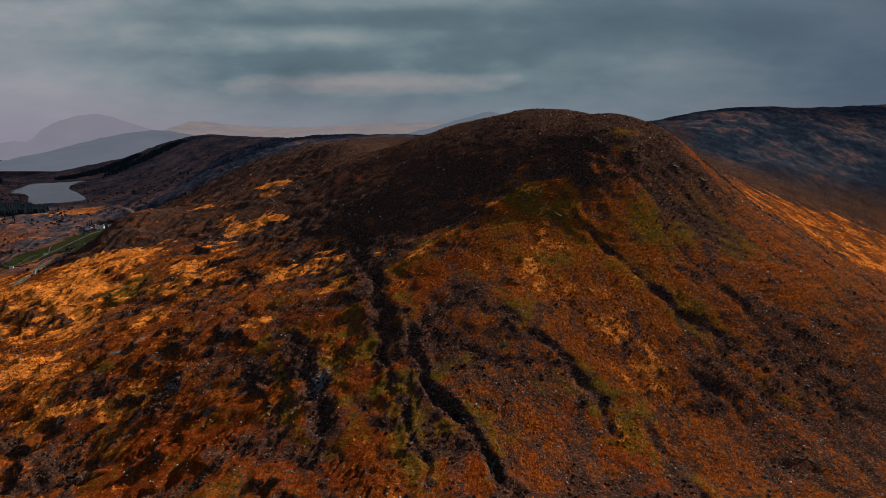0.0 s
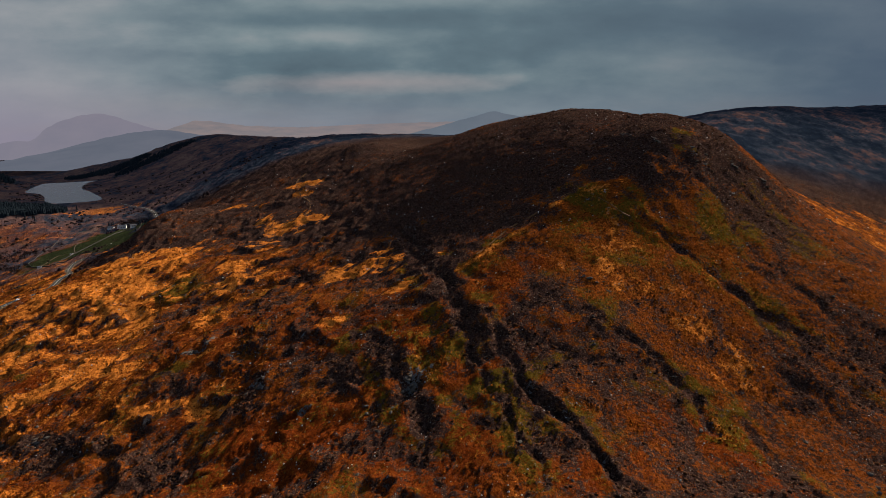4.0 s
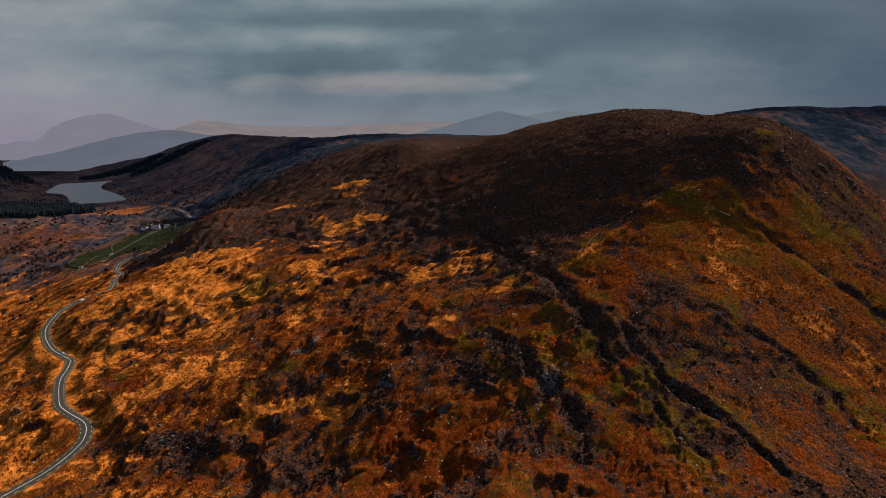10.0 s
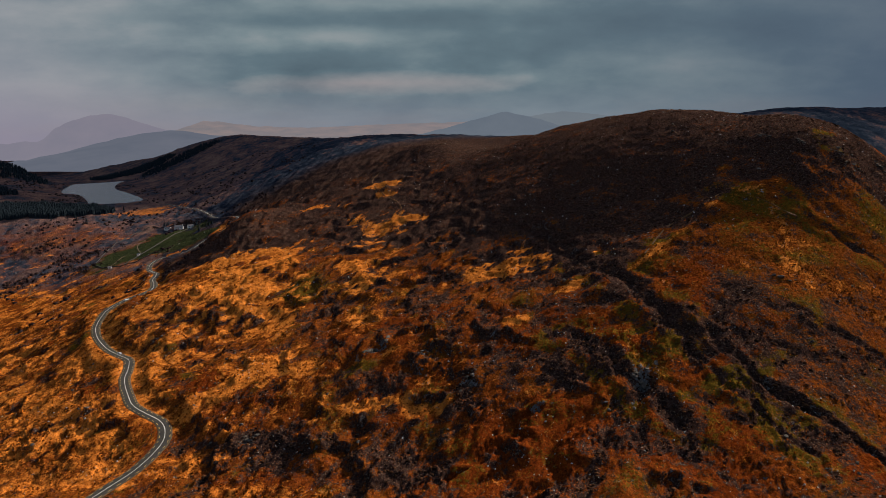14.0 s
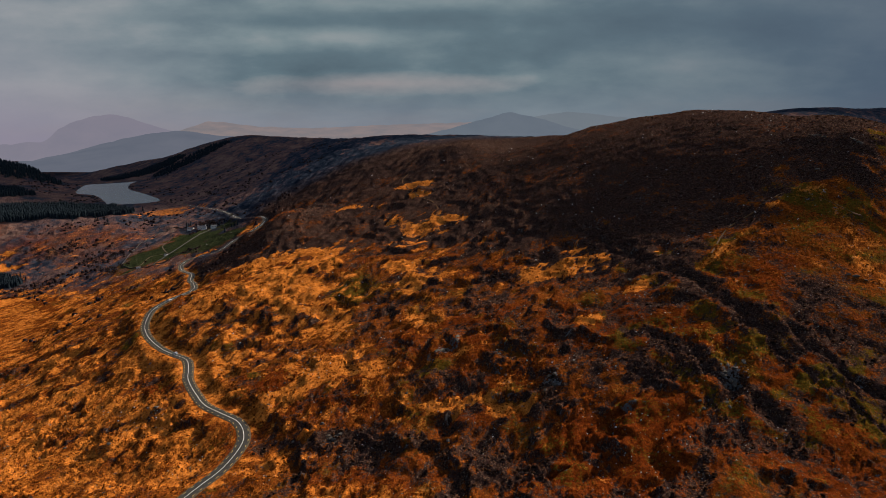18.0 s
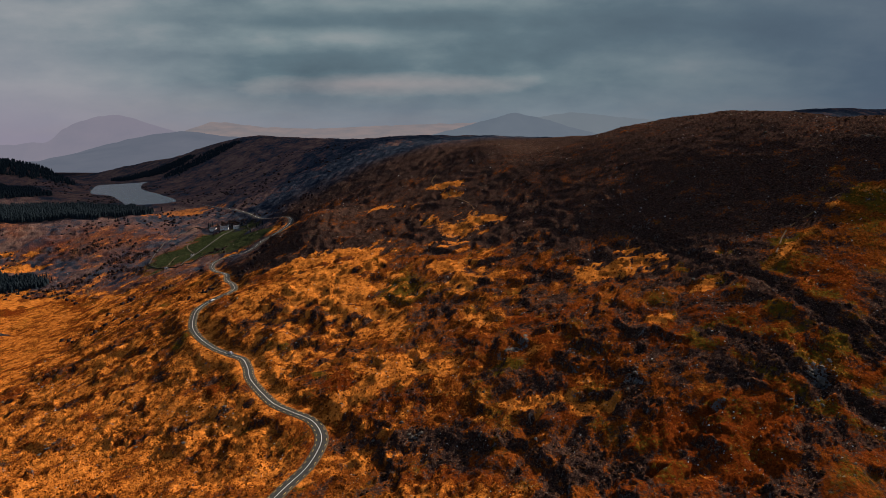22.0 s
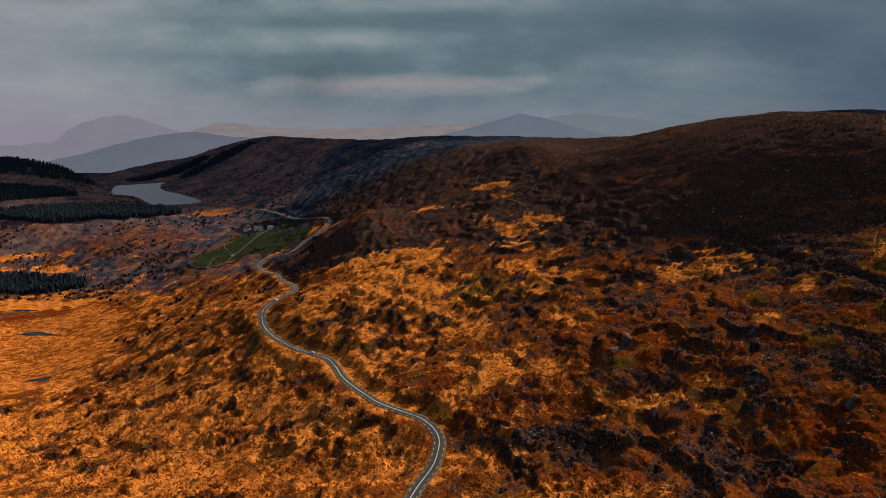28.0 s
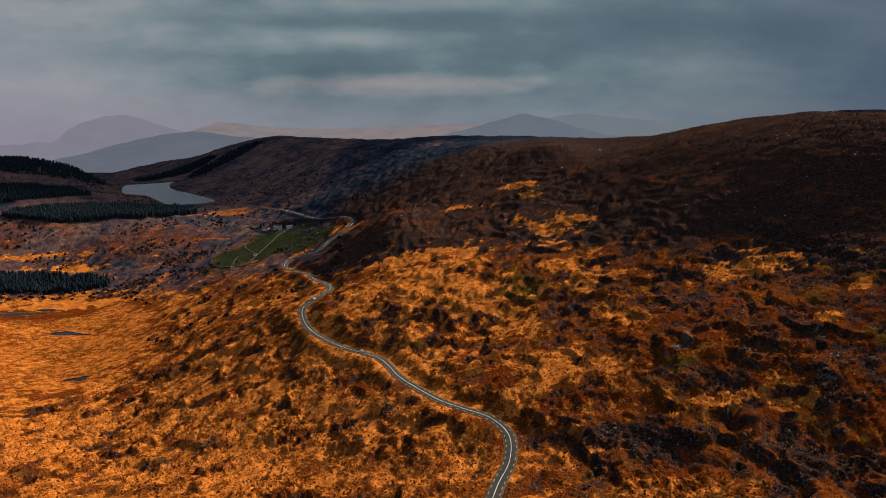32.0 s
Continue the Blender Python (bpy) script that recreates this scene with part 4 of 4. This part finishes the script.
# ---- rocks ----
def rock_mesh(name, seed, flat=0.7, detail=2):
    r = random.Random(seed)
    bm = bmesh.new()
    bmesh.ops.create_icosphere(bm, subdivisions=detail, radius=1)
    cuts = [(Vector((r.uniform(-1, 1), r.uniform(-1, 1), r.uniform(-0.3, 1))).normalized(), r.uniform(0.45, 0.85)) for _ in range(9)]
    for v in bm.verts:
        for n, d in cuts:
            over = v.co.dot(n) - d
            if over > 0:
                v.co -= n * over
        v.co *= 1 + 0.08 * noise.noise(v.co * 2.3 + Vector((seed, 0, 0)))
        v.co.z *= flat
    mesh = bpy.data.meshes.new(name)
    bm.to_mesh(mesh)
    bm.free()
    mesh.materials.append(ROCK)
    return mesh


BOULDERS = [rock_mesh("boulder", s) for s in range(6)]
SLABS = [rock_mesh("slab", 20 + s, 0.55) for s in range(5)]


def outcrop(cx, cy, wide, count, seed, turn=60, label="craggy grey rock outcrop breaking through heather"):
    r = random.Random(seed)
    base = tagged(new("rock_outcrop"), label, "rock outcrop", "rock outcrops on the moor")
    base.matrix_world = pose(cx, cy, ground_z(cx, cy))
    for k in range(count):
        u, v = r.gauss(0, 0.45) * wide, r.gauss(0, 0.22) * wide
        a = radians(turn)
        x, y = cx + u * math.cos(a) - v * math.sin(a), cy + u * math.sin(a) + v * math.cos(a)
        s = wide * r.uniform(0.09, 0.24)
        ob = new("slab", SLABS[r.randrange(5)])
        ob.parent = base
        ob.matrix_local = Matrix.Translation((x - cx, y - cy, ground_z(x, y) - base.location.z - 0.08 * s)) @ Matrix.LocRotScale(
            None, Euler((r.uniform(-0.3, 0.3), r.uniform(-0.3, 0.3), a + r.uniform(-0.4, 0.4))), (s * 1.5, s * r.uniform(0.6, 0.9), s * r.uniform(0.6, 1.1)))
    return base


for k, (cx, cy, wide, count) in enumerate(((-175, 332, 11, 9), (-127, 279, 7, 6), (-233, 275, 9, 8), (-52, 256, 9, 8), (-60, 240, 6, 5), 
                                           (-149, 313, 5, 4), (-204, 264, 6, 5), (-125, 283, 5, 5), (36, 305, 8, 6), (124, 406, 9, 9), (151, 409, 8, 8), (169, 404, 8, 7),
                                           (103, 419, 7, 7), (136, 223, 5, 5), (135, 213, 5, 5), (-346, 337, 7, 6), (-549, 506, 8, 6), (-457, 352, 7, 6),
                                           (-439, 346, 6, 5), (-357, 306, 6, 5), (-345, 434, 7, 5), (215, 505, 9, 7), (240, 470, 8, 7), (87, 444, 7, 6), (-485, 337, 6, 5))):
    outcrop(cx, cy, wide, count, k, -60 if cx > 20 else 60)


def scatter(count, seed, near=230.0, far=900.0, wide=1.0):
    """Places that thin out with distance."""
    r = np.random.RandomState(seed)
    d = np.exp(r.uniform(math.log(near), math.log(far), count))
    u = r.uniform(-wide, wide, count)
    return -160 + u * d, d - 80, d, r


def slope_of(x, y):
    e = 1.5
    return np.hypot(land(x + e, y) - land(x - e, y), land(x, y + e) - land(x, y - e)) / (2 * e)


def off_road(x, y, gap):
    d, _ = near_line(x, y, COARSE_ROAD)
    return d > gap


bx, by, bd, br = scatter(1100, 5, 240, 620)
keep = off_road(bx, by, 6) & (softness(bx, by) < 0.3) & (fractal(bx, by, 60, 2, 205) > -0.05)
bx, by, bd = bx[keep][:270], by[keep][:270], bd[keep][:270]
bz = land(bx, by)
for k, (x, y, z, d) in enumerate(zip(bx, by, bz, bd)):
    ob = new("boulder", BOULDERS[k % 6])
    s = br.uniform(0.35, 1.0) ** 1.5 * (0.55 + d / 500)
    ob.matrix_world = Matrix.LocRotScale((x, y, z + 0.12 * s), Euler((br.uniform(-0.2, 0.2), br.uniform(-0.2, 0.2), br.uniform(0, 6.3))), (s * br.uniform(0.8, 1.4), s, s * br.uniform(0.7, 1.0)))
    tagged(ob, "weathered pale grey boulder half sunk in moor grass", "boulder", "boulders on the moor")


# ---- low growth and stones, too many to count ----
def heap(x, y, z, radius, height, material, name, label, category, seed, sides=5, pointed=0.0, sink=0.25):
    """Many small domes in one mesh."""
    r = np.random.RandomState(seed)
    n, rings = len(x), 2
    a = np.linspace(0, 2 * math.pi, sides, endpoint=False)[None, :] + r.uniform(0, 6.3, (n, 1))
    pts = []
    for lift, spread in ((-sink, 1.0), (0.62 - 0.1 * pointed, 0.78 - 0.45 * pointed)):
        rr = radius[:, None] * spread * r.uniform(0.7, 1.3, (n, sides))
        pts.append(np.stack([x[:, None] + rr * np.cos(a), y[:, None] + rr * np.sin(a), z[:, None] + height[:, None] * (lift + r.uniform(-0.12, 0.12, (n, sides)))], -1))
    top = np.stack([x + radius * r.uniform(-0.25, 0.25, n), y + radius * r.uniform(-0.25, 0.25, n), z + height], -1)[:, None, :]
    verts = np.concatenate(pts + [top], 1).reshape(-1, 3)
    per = sides * rings + 1
    tri = []
    for k in range(sides):
        q = (k + 1) % sides
        tri += [(k, q, sides + q), (k, sides + q, sides + k), (sides + k, sides + q, 2 * sides)]
    tri = (np.array(tri, np.int32)[None] + (np.arange(n, dtype=np.int32) * per)[:, None, None]).reshape(-1, 3)
    mesh = bpy.data.meshes.new(name)
    mesh.vertices.add(len(verts))
    mesh.vertices.foreach_set("co", verts.astype(np.float32).ravel())
    mesh.loops.add(tri.size)
    mesh.loops.foreach_set("vertex_index", tri.ravel())
    mesh.polygons.add(len(tri))
    mesh.polygons.foreach_set("loop_start", np.arange(0, tri.size, 3, dtype=np.int32))
    mesh.update(calc_edges=True)
    mesh.materials.append(material)
    return tagged(new(name, mesh), label, category, kind="stuff")


x, y, d, r = scatter(90000, 11, 225, 1000)
slope = slope_of(x, y)
plants = cover(x, y, 0 * x, slope)
ok = off_road(x, y, 5) & (plants[5] < 0.2) & (softness(x, y) < 0.5)
pick = ok & (plants[1] - 0.15 * grain(x, y)[2] + r.uniform(-0.12, 0.12, len(x)) > 0.55)
hx, hy, hd = x[pick][:20000], y[pick][:20000], d[pick][:20000]
size = (0.28 + 0.9 * r.uniform(0, 1, len(hx)) ** 2.2) * (0.8 + hd / 2200)
heap(hx, hy, land(hx, hy), size, size * r.uniform(0.3, 0.65, len(hx)), HEATHER, "heather_clumps", "dark brown heather clumps over the slopes", "heather", 12)
pick = ok & (plants[1] < 0.6) & (plants[0] + 0.12 * grain(x, y)[2] + r.uniform(-0.3, 0.3, len(x)) > 0.3)
gx, gy, gd = x[pick][:36000], y[pick][:36000], d[pick][:36000]
size = (0.22 + 0.55 * r.uniform(0, 1, len(gx)) ** 1.6) * (0.7 + gd / 1500)
heap(gx, gy, land(gx, gy), size, size * r.uniform(0.7, 1.4, len(gx)), TUSSOCK, "grass_tussocks", "orange tufts of withered moor grass", "grass", 13, 5, 0.3)
x, y, d, r = scatter(18000, 15, 225, 1000)
ok = off_road(x, y, 5) & (softness(x, y) < 0.3) & (fractal(x, y, 40, 2, 210) + r.uniform(-0.3, 0.3, len(x)) > 0.1)
sx, sy, sd = x[ok], y[ok], d[ok]
size = (0.10 + 0.34 * r.uniform(0, 1, len(sx)) ** 2) * (0.5 + sd / 600)
heap(sx, sy, land(sx, sy), size, size * r.uniform(0.7, 1.1, len(sx)), PALE_STONE, "scattered_stones", "small pale stones strewn over the moor", "stones", 16)


# ---- woods ----
def conifers(cx, cy, rx, ry, turn, count, seed, label, tall=(7, 11), dense=0.0):
    r = np.random.RandomState(seed)
    u, v = r.uniform(-1, 1, count), r.uniform(-1, 1, count)
    a = radians(turn)
    x, y = cx + rx * u * math.cos(a) - ry * v * math.sin(a), cy + rx * u * math.sin(a) + ry * v * math.cos(a)
    ok = (np.hypot(u, v) + 0.22 * fractal(x, y, 60, 3, seed + 5) < 0.93) & ~in_lake(x, y)
    x, y = x[ok], y[ok]
    h = r.uniform(*tall, len(x))
    z = land(x, y)
    sides = 6
    verts, tri = [], []
    tiers = ((0.08, 0.30, 0.62), (0.36, 0.22, 0.86), (0.62, 0.14, 1.0))
    ang = np.linspace(0, 2 * math.pi, sides, endpoint=False)[None, :] + r.uniform(0, 6, (len(x), 1))
    for base, wide, tip in tiers:
        rr = h[:, None] * wide * r.uniform(0.75, 1.2, (len(x), sides))
        verts.append(np.stack([x[:, None] + rr * np.cos(ang), y[:, None] + rr * np.sin(ang), z[:, None] + h[:, None] * (base + r.uniform(-0.03, 0.03, (len(x), sides)))], -1))
        verts.append(np.stack([x, y, z + h * tip], -1)[:, None, :])
    per = 3 * (sides + 1)
    for t in range(3):
        o = t * (sides + 1)
        tri += [(o + k, o + (k + 1) % sides, o + sides) for k in range(sides)]
    verts = np.concatenate(verts, 1).reshape(-1, 3)
    tri = (np.array(tri, np.int32)[None] + (np.arange(len(x), dtype=np.int32) * per)[:, None, None]).reshape(-1, 3)
    mesh = bpy.data.meshes.new("spruce_plantation")
    mesh.vertices.add(len(verts))
    mesh.vertices.foreach_set("co", verts.astype(np.float32).ravel())
    mesh.loops.add(tri.size)
    mesh.loops.foreach_set("vertex_index", tri.ravel())
    mesh.polygons.add(len(tri))
    mesh.polygons.foreach_set("loop_start", np.arange(0, tri.size, 3, dtype=np.int32))
    mesh.update(calc_edges=True)
    mesh.materials.append(SPRUCE)
    return tagged(new("spruce_plantation", mesh), label, "forest", kind="stuff")


conifers(-935, 1185, 170, 60, 12, 5200, 401, "dark spruce plantation on the slope below the lake", (8, 12))
conifers(-1195, 1330, 150, 110, 10, 3600, 402, "dark spruce plantation spreading up the hillside", (8, 12))
conifers(-880, 869, 110, 42, 5, 2600, 403, "dense dark spruce block beside the bog", (6, 10))
conifers(-1334, 1647, 190, 70, 10, 1200, 404, "dark spruce wood on the hilltop", (9, 13))
conifers(-1194, 2199, 150, 95, 40, 1500, 405, "dark wood on the far shore of the lake", (8, 13))
conifers(-1002, 2157, 170, 60, 60, 900, 406, "dark wood climbing the ridge end", (7, 11))
conifers(-1428, 1656, 150, 60, 0, 700, 407, "dark spruce belt on the far hill")


def spruce():
    """One tree: trunk and tiered crown."""
    root = tagged(new("spruce_tree"), "dark green spruce tree at the edge of a plantation", "tree", "spruces on the moor edge")
    bm = bmesh.new()
    bmesh.ops.create_cone(bm, cap_ends=True, segments=7, radius1=0.22, radius2=0.05, depth=8.5, matrix=Matrix.Translation((0, 0, 3.9)))
    part("trunk", bm, BARK, root)
    bm = bmesh.new()
    r = random.Random(9)
    for t in range(7):
        base, wide = 1.2 + t * 1.15, 2.5 * (1 - t / 8)
        ring = []
        for k in range(11):
            a = 2 * math.pi * k / 11 + r.uniform(-0.2, 0.2)
            w = wide * r.uniform(0.65, 1.15)
            ring.append(bm.verts.new((w * math.cos(a), w * math.sin(a), base - r.uniform(0, 0.5))))
        tip = bm.verts.new((0, 0, base + 2.0))
        under = bm.verts.new((0, 0, base + 0.4))
        for k in range(11):
            bm.faces.new((ring[k], ring[(k + 1) % 11], tip))
            bm.faces.new((ring[(k + 1) % 11], ring[k], under))
    part("crown", bm, SPRUCE, root)
    return root


def birch():
    root = tagged(new("birch_tree"), "bare brown birch scrub above the valley fields", "tree", "birches in the valley")
    r = random.Random(4)
    bm = bmesh.new()
    bmesh.ops.create_cone(bm, cap_ends=True, segments=6, radius1=0.16, radius2=0.06, depth=3.6, matrix=Matrix.Translation((0, 0, 1.6)))
    part("trunk", bm, BARK, root)
    bm = bmesh.new()
    for k in range(46):
        p = Vector((r.gauss(0, 1.3), r.gauss(0, 1.3), 3.4 + r.gauss(0, 1.1)))
        bmesh.ops.create_icosphere(bm, subdivisions=1, radius=r.uniform(0.25, 0.6), matrix=Matrix.LocRotScale(p, Euler((r.uniform(0, 3), r.uniform(0, 3), 0)), (1, 0.6, 0.5)))
    part("crown", bm, SCRUB, root)
    return root


def plant(maker, spots, sizes, seed):
    r = random.Random(seed)
    first = maker()
    for k, (x, y) in enumerate(spots):
        m = pose(x, y, ground_z(x, y) - 0.15, 0, 0, r.uniform(0, 360))
        thing = first if k == 0 else copy_thing(first, m)
        s = r.uniform(*sizes)
        thing.matrix_world = m
        thing.scale = (s, s, s * r.uniform(0.9, 1.2))


r = random.Random(77)
edge = [(-797 + r.gauss(0, 9), 884 + r.gauss(0, 10)) for _ in range(10)] + [(-883 + 12 * k, 838 + r.gauss(0, 4)) for k in range(9)]
edge += [(-815 + r.gauss(0, 22), 1202 + r.gauss(0, 20)) for _ in range(18)] + [(-880 + 20 * k, 1140 + r.gauss(0, 8)) for k in range(6)]
edge += [(-540 + r.gauss(0, 14), 1050 + r.gauss(0, 7)) for _ in range(6)] + [(-606 + r.gauss(0, 14), 1075 + r.gauss(0, 6)) for _ in range(4)]
edge += [(-1057 + r.gauss(0, 26), 1959 + r.gauss(0, 22)) for _ in range(10)]
edge += [(-493 + r.gauss(0, 8), 944 + r.gauss(0, 10)) for _ in range(5)]
plant(spruce, edge, (0.5, 1.0), 78)
spots = [(-678 + r.gauss(0, 24), 943 + r.gauss(0, 14)) for _ in range(32)] + [(-770 + r.gauss(0, 30), 1007 + r.gauss(0, 16)) for _ in range(22)]
spots += [(-818 + r.gauss(0, 34), 975 + r.gauss(0, 14)) for _ in range(18)] + [(-635 + r.gauss(0, 20), 869 + r.gauss(0, 8)) for _ in range(14)]
spots += [(-716 + r.gauss(0, 30), 850 + r.gauss(0, 14)) for _ in range(20)] + [(-566 + r.gauss(0, 20), 1060 + r.gauss(0, 7)) for _ in range(26)]
plant(birch, spots, (0.8, 1.5), 79)
x, y, d, r = scatter(16000, 21, 700, 1900, 0.9)
ok = (x < -420) & ~in_lake(x, y) & off_road(x, y, 8) & (fractal(x, y, 110, 4, 215) > 0.08) & (softness(x, y) < 0.6)
x, y, d = x[ok], y[ok], d[ok]
size = r.uniform(1.2, 3.4, len(x))
heap(x, y, land(x, y), size, size * r.uniform(0.7, 1.2, len(x)), SCRUB, "birch_scrub", "leafless brown scrub in the valley", "scrub", 22)


# ---- farm ----
def farmhouse(cx, cy, turn, long, deep, eaves, ridge, label, windows, chimneys):
    house = tagged(new("farmhouse"), label, "house", "farm buildings in the valley")
    house.matrix_world = pose(cx, cy, ground_z(cx, cy) - 0.2, 0, 0, turn)
    hl, hd = long / 2, deep / 2
    bm = bmesh.new()
    pts = [(-hl, -hd, -1.5), (hl, -hd, -1.5), (hl, hd, -1.5), (-hl, hd, -1.5), (-hl, -hd, eaves), (hl, -hd, eaves), (hl, hd, eaves), (-hl, hd, eaves), (-hl, 0, ridge), (hl, 0, ridge)]
    v = [bm.verts.new(p) for p in pts]
    for f in ((0, 1, 5, 4), (2, 3, 7, 6), (1, 2, 6, 9, 5), (3, 0, 4, 8, 7), (3, 2, 1, 0)):
        bm.faces.new([v[i] for i in f])
    part("wall", bm, WALLS, house)
    for s in (-1, 1):
        bm = bmesh.new()
        o, rise = 0.45, (ridge - eaves) / hd
        low, top = (s * (hd + o), eaves - rise * o + 0.06), (0, ridge + 0.06)
        quad = [(-hl - 0.3, *low), (hl + 0.3, *low), (hl + 0.3, *top), (-hl - 0.3, *top)]
        a = [bm.verts.new(p) for p in quad]
        b = [bm.verts.new((p[0], p[1], p[2] + 0.2)) for p in quad]
        bm.faces.new(a), bm.faces.new(b[::-1])
        for k in range(4):
            bm.faces.new((a[k], b[k], b[(k + 1) % 4], a[(k + 1) % 4]))
        bmesh.ops.recalc_face_normals(bm, faces=bm.faces)
        part("roof", bm, SLATE, house, "dark slate roof slope")
    for s in chimneys:
        bm = bmesh.new()
        box(bm, s * (hl - 0.5), 0, ridge + 0.5, 0.7, 0.9, 1.6, 0.05)
        part("chimney", bm, WALLS, house)
    for k in range(windows):
        wx = -hl + long * (k + 0.5) / windows
        bm = bmesh.new()
        door = windows > 2 and k == windows // 2
        box(bm, wx, -hd, 1.0 if door else 1.6, 1.0, 0.16, 2.0 if door else 1.2, 0.03)
        opening = part("door" if door else "window", bm, DOOR if door else PANE, house)
        bm = bmesh.new()
        if door:
            box(bm, wx + 0.35, -hd - 0.11, 1.0, 0.05, 0.06, 0.14, 0.01)
            part("door_handle", bm, RUBBER, opening)
        else:
            for ox, oz, sx, sz in ((-0.53, 0, 0.1, 1.3), (0.53, 0, 0.1, 1.3), (0, -0.65, 1.16, 0.1), (0, 0.65, 1.16, 0.1), (0, 0, 0.06, 1.2)):
                box(bm, wx + ox, -hd - 0.06, 1.6 + oz, sx, 0.12, sz)
            part("frame", bm, WALLS, opening, "white painted window frame")
    return house


farmhouse(-589, 842, 20, 4.5, 3.2, 2.0, 2.9, "tiny white hut at the foot of the pasture", 1, ())
farmhouse(-570, 888, -15, 4.0, 3.0, 1.9, 2.7, "tiny pale hut beside the farm track", 1, ())
farmhouse(-574, 1044, 12, 13, 7, 3.0, 5.4, "small whitewashed farmhouse with a slate roof among trees", 5, (-1, 1))
farmhouse(-594, 1047, -6, 10, 6, 2.6, 4.4, "low pale farm shed with a dark slate roof", 2, ())
farmhouse(-553, 1040, 30, 9, 5.5, 2.5, 4.2, "grey stone outbuilding with a slate roof", 2, ())


def field_wall(points, label):
    line = spline(points, 3.0)
    h = land(line[:, 0], line[:, 1])
    ob = ribbon("field_wall", line, h, [(-0.45, -0.5), (-0.35, 0.85), (-0.2, 1.05), (0.2, 1.05), (0.35, 0.85), (0.45, -0.5)], DRYSTONE)
    return tagged(ob, label, "stone wall", "field walls in the valley")


field_wall([(-637, 892), (-607, 859), (-566, 843), (-524, 876)], "grey drystone wall along the foot of a green field")
field_wall([(-637, 892), (-656, 978), (-654, 1056), (-640, 1090)], "grey drystone wall climbing beside a green field")
field_wall([(-640, 1090), (-593, 1059), (-546, 1050), (-513, 976)], "grey drystone wall above the farmhouse field")
field_wall([(-572, 848), (-563, 927), (-558, 1003), (-554, 1038)], "grey drystone wall dividing two green fields")


# ---- two cars on the road ----
def car(index, label):
    p, way = ROAD[index], ROAD[index + 1] - ROAD[index - 1]
    turn = math.degrees(math.atan2(way[1], way[0]))
    side = np.array([way[1], -way[0]]) / np.linalg.norm(way)
    thing = tagged(new("car"), label, "car", "cars on the moor road")
    p = p + side * 1.3
    thing.matrix_world = pose(p[0], p[1], ROAD_Z[index] + 0.045, 0, 0, turn)

    def shell(name, outline, half, material, inset=0.0, label=""):
        bm = bmesh.new()
        a = [bm.verts.new((x, -half + inset * (z > 0.9), z)) for x, z in outline]
        b = [bm.verts.new((x, half - inset * (z > 0.9), z)) for x, z in outline]
        bm.faces.new(a), bm.faces.new(b[::-1])
        for k in range(len(outline)):
            q = (k + 1) % len(outline)
            bm.faces.new((a[k], b[k], b[q], a[q]))
        bmesh.ops.recalc_face_normals(bm, faces=bm.faces)
        bmesh.ops.bevel(bm, geom=bm.edges[:], offset=0.04, segments=2, affect="EDGES")
        return part(name, bm, material, thing, label)

    shell("body", [(-2.05, 0.3), (2.05, 0.3), (2.1, 0.62), (1.9, 0.82), (0.95, 0.95), (0.35, 1.42), (-1.3, 1.45), (-1.95, 1.0), (-2.1, 0.65)], 0.86, CAR_PAINT, 0.14)
    shell("windscreen", [(0.88, 0.98), (0.92, 1.0), (0.42, 1.40), (0.38, 1.38)], 0.66, PANE)
    shell("rear_window", [(-1.9, 1.03), (-1.86, 1.0), (-1.36, 1.40), (-1.4, 1.43)], 0.64, PANE)
    for s in (-1, 1):
        bm = bmesh.new()
        box(bm, -0.4, s * 0.735, 1.19, 1.5, 0.06, 0.26, 0.02)
        part("side_window", bm, PANE, thing)
        bm = bmesh.new()
        box(bm, 2.04, s * 0.62, 0.66, 0.12, 0.3, 0.14, 0.03)
        part("headlight", bm, WALLS, thing)
        for x in (-1.28, 1.3):
            bm = bmesh.new()
            bmesh.ops.create_cone(bm, cap_ends=True, segments=18, radius1=0.32, radius2=0.32, depth=0.22, matrix=Matrix.LocRotScale((x, s * 0.78, 0.32), Euler((math.pi / 2, 0, 0)), None))
            wheel = part("wheel", bm, RUBBER, thing)
            bm = bmesh.new()
            bmesh.ops.create_cone(bm, cap_ends=True, segments=14, radius1=0.2, radius2=0.17, depth=0.26, matrix=Matrix.LocRotScale((x, s * 0.78, 0.32), Euler((math.pi / 2, 0, 0)), None))
            part("rim", bm, CAR_PAINT, wheel, "silver wheel rim")
    return thing


car(int(np.argmin(np.hypot(ROAD[:, 0] + 367, ROAD[:, 1] - 430))), "small pale car driving along the moor road")
car(int(np.argmin(np.hypot(ROAD[:, 0] + 439, ROAD[:, 1] - 563))), "distant pale car rounding a bend in the road")
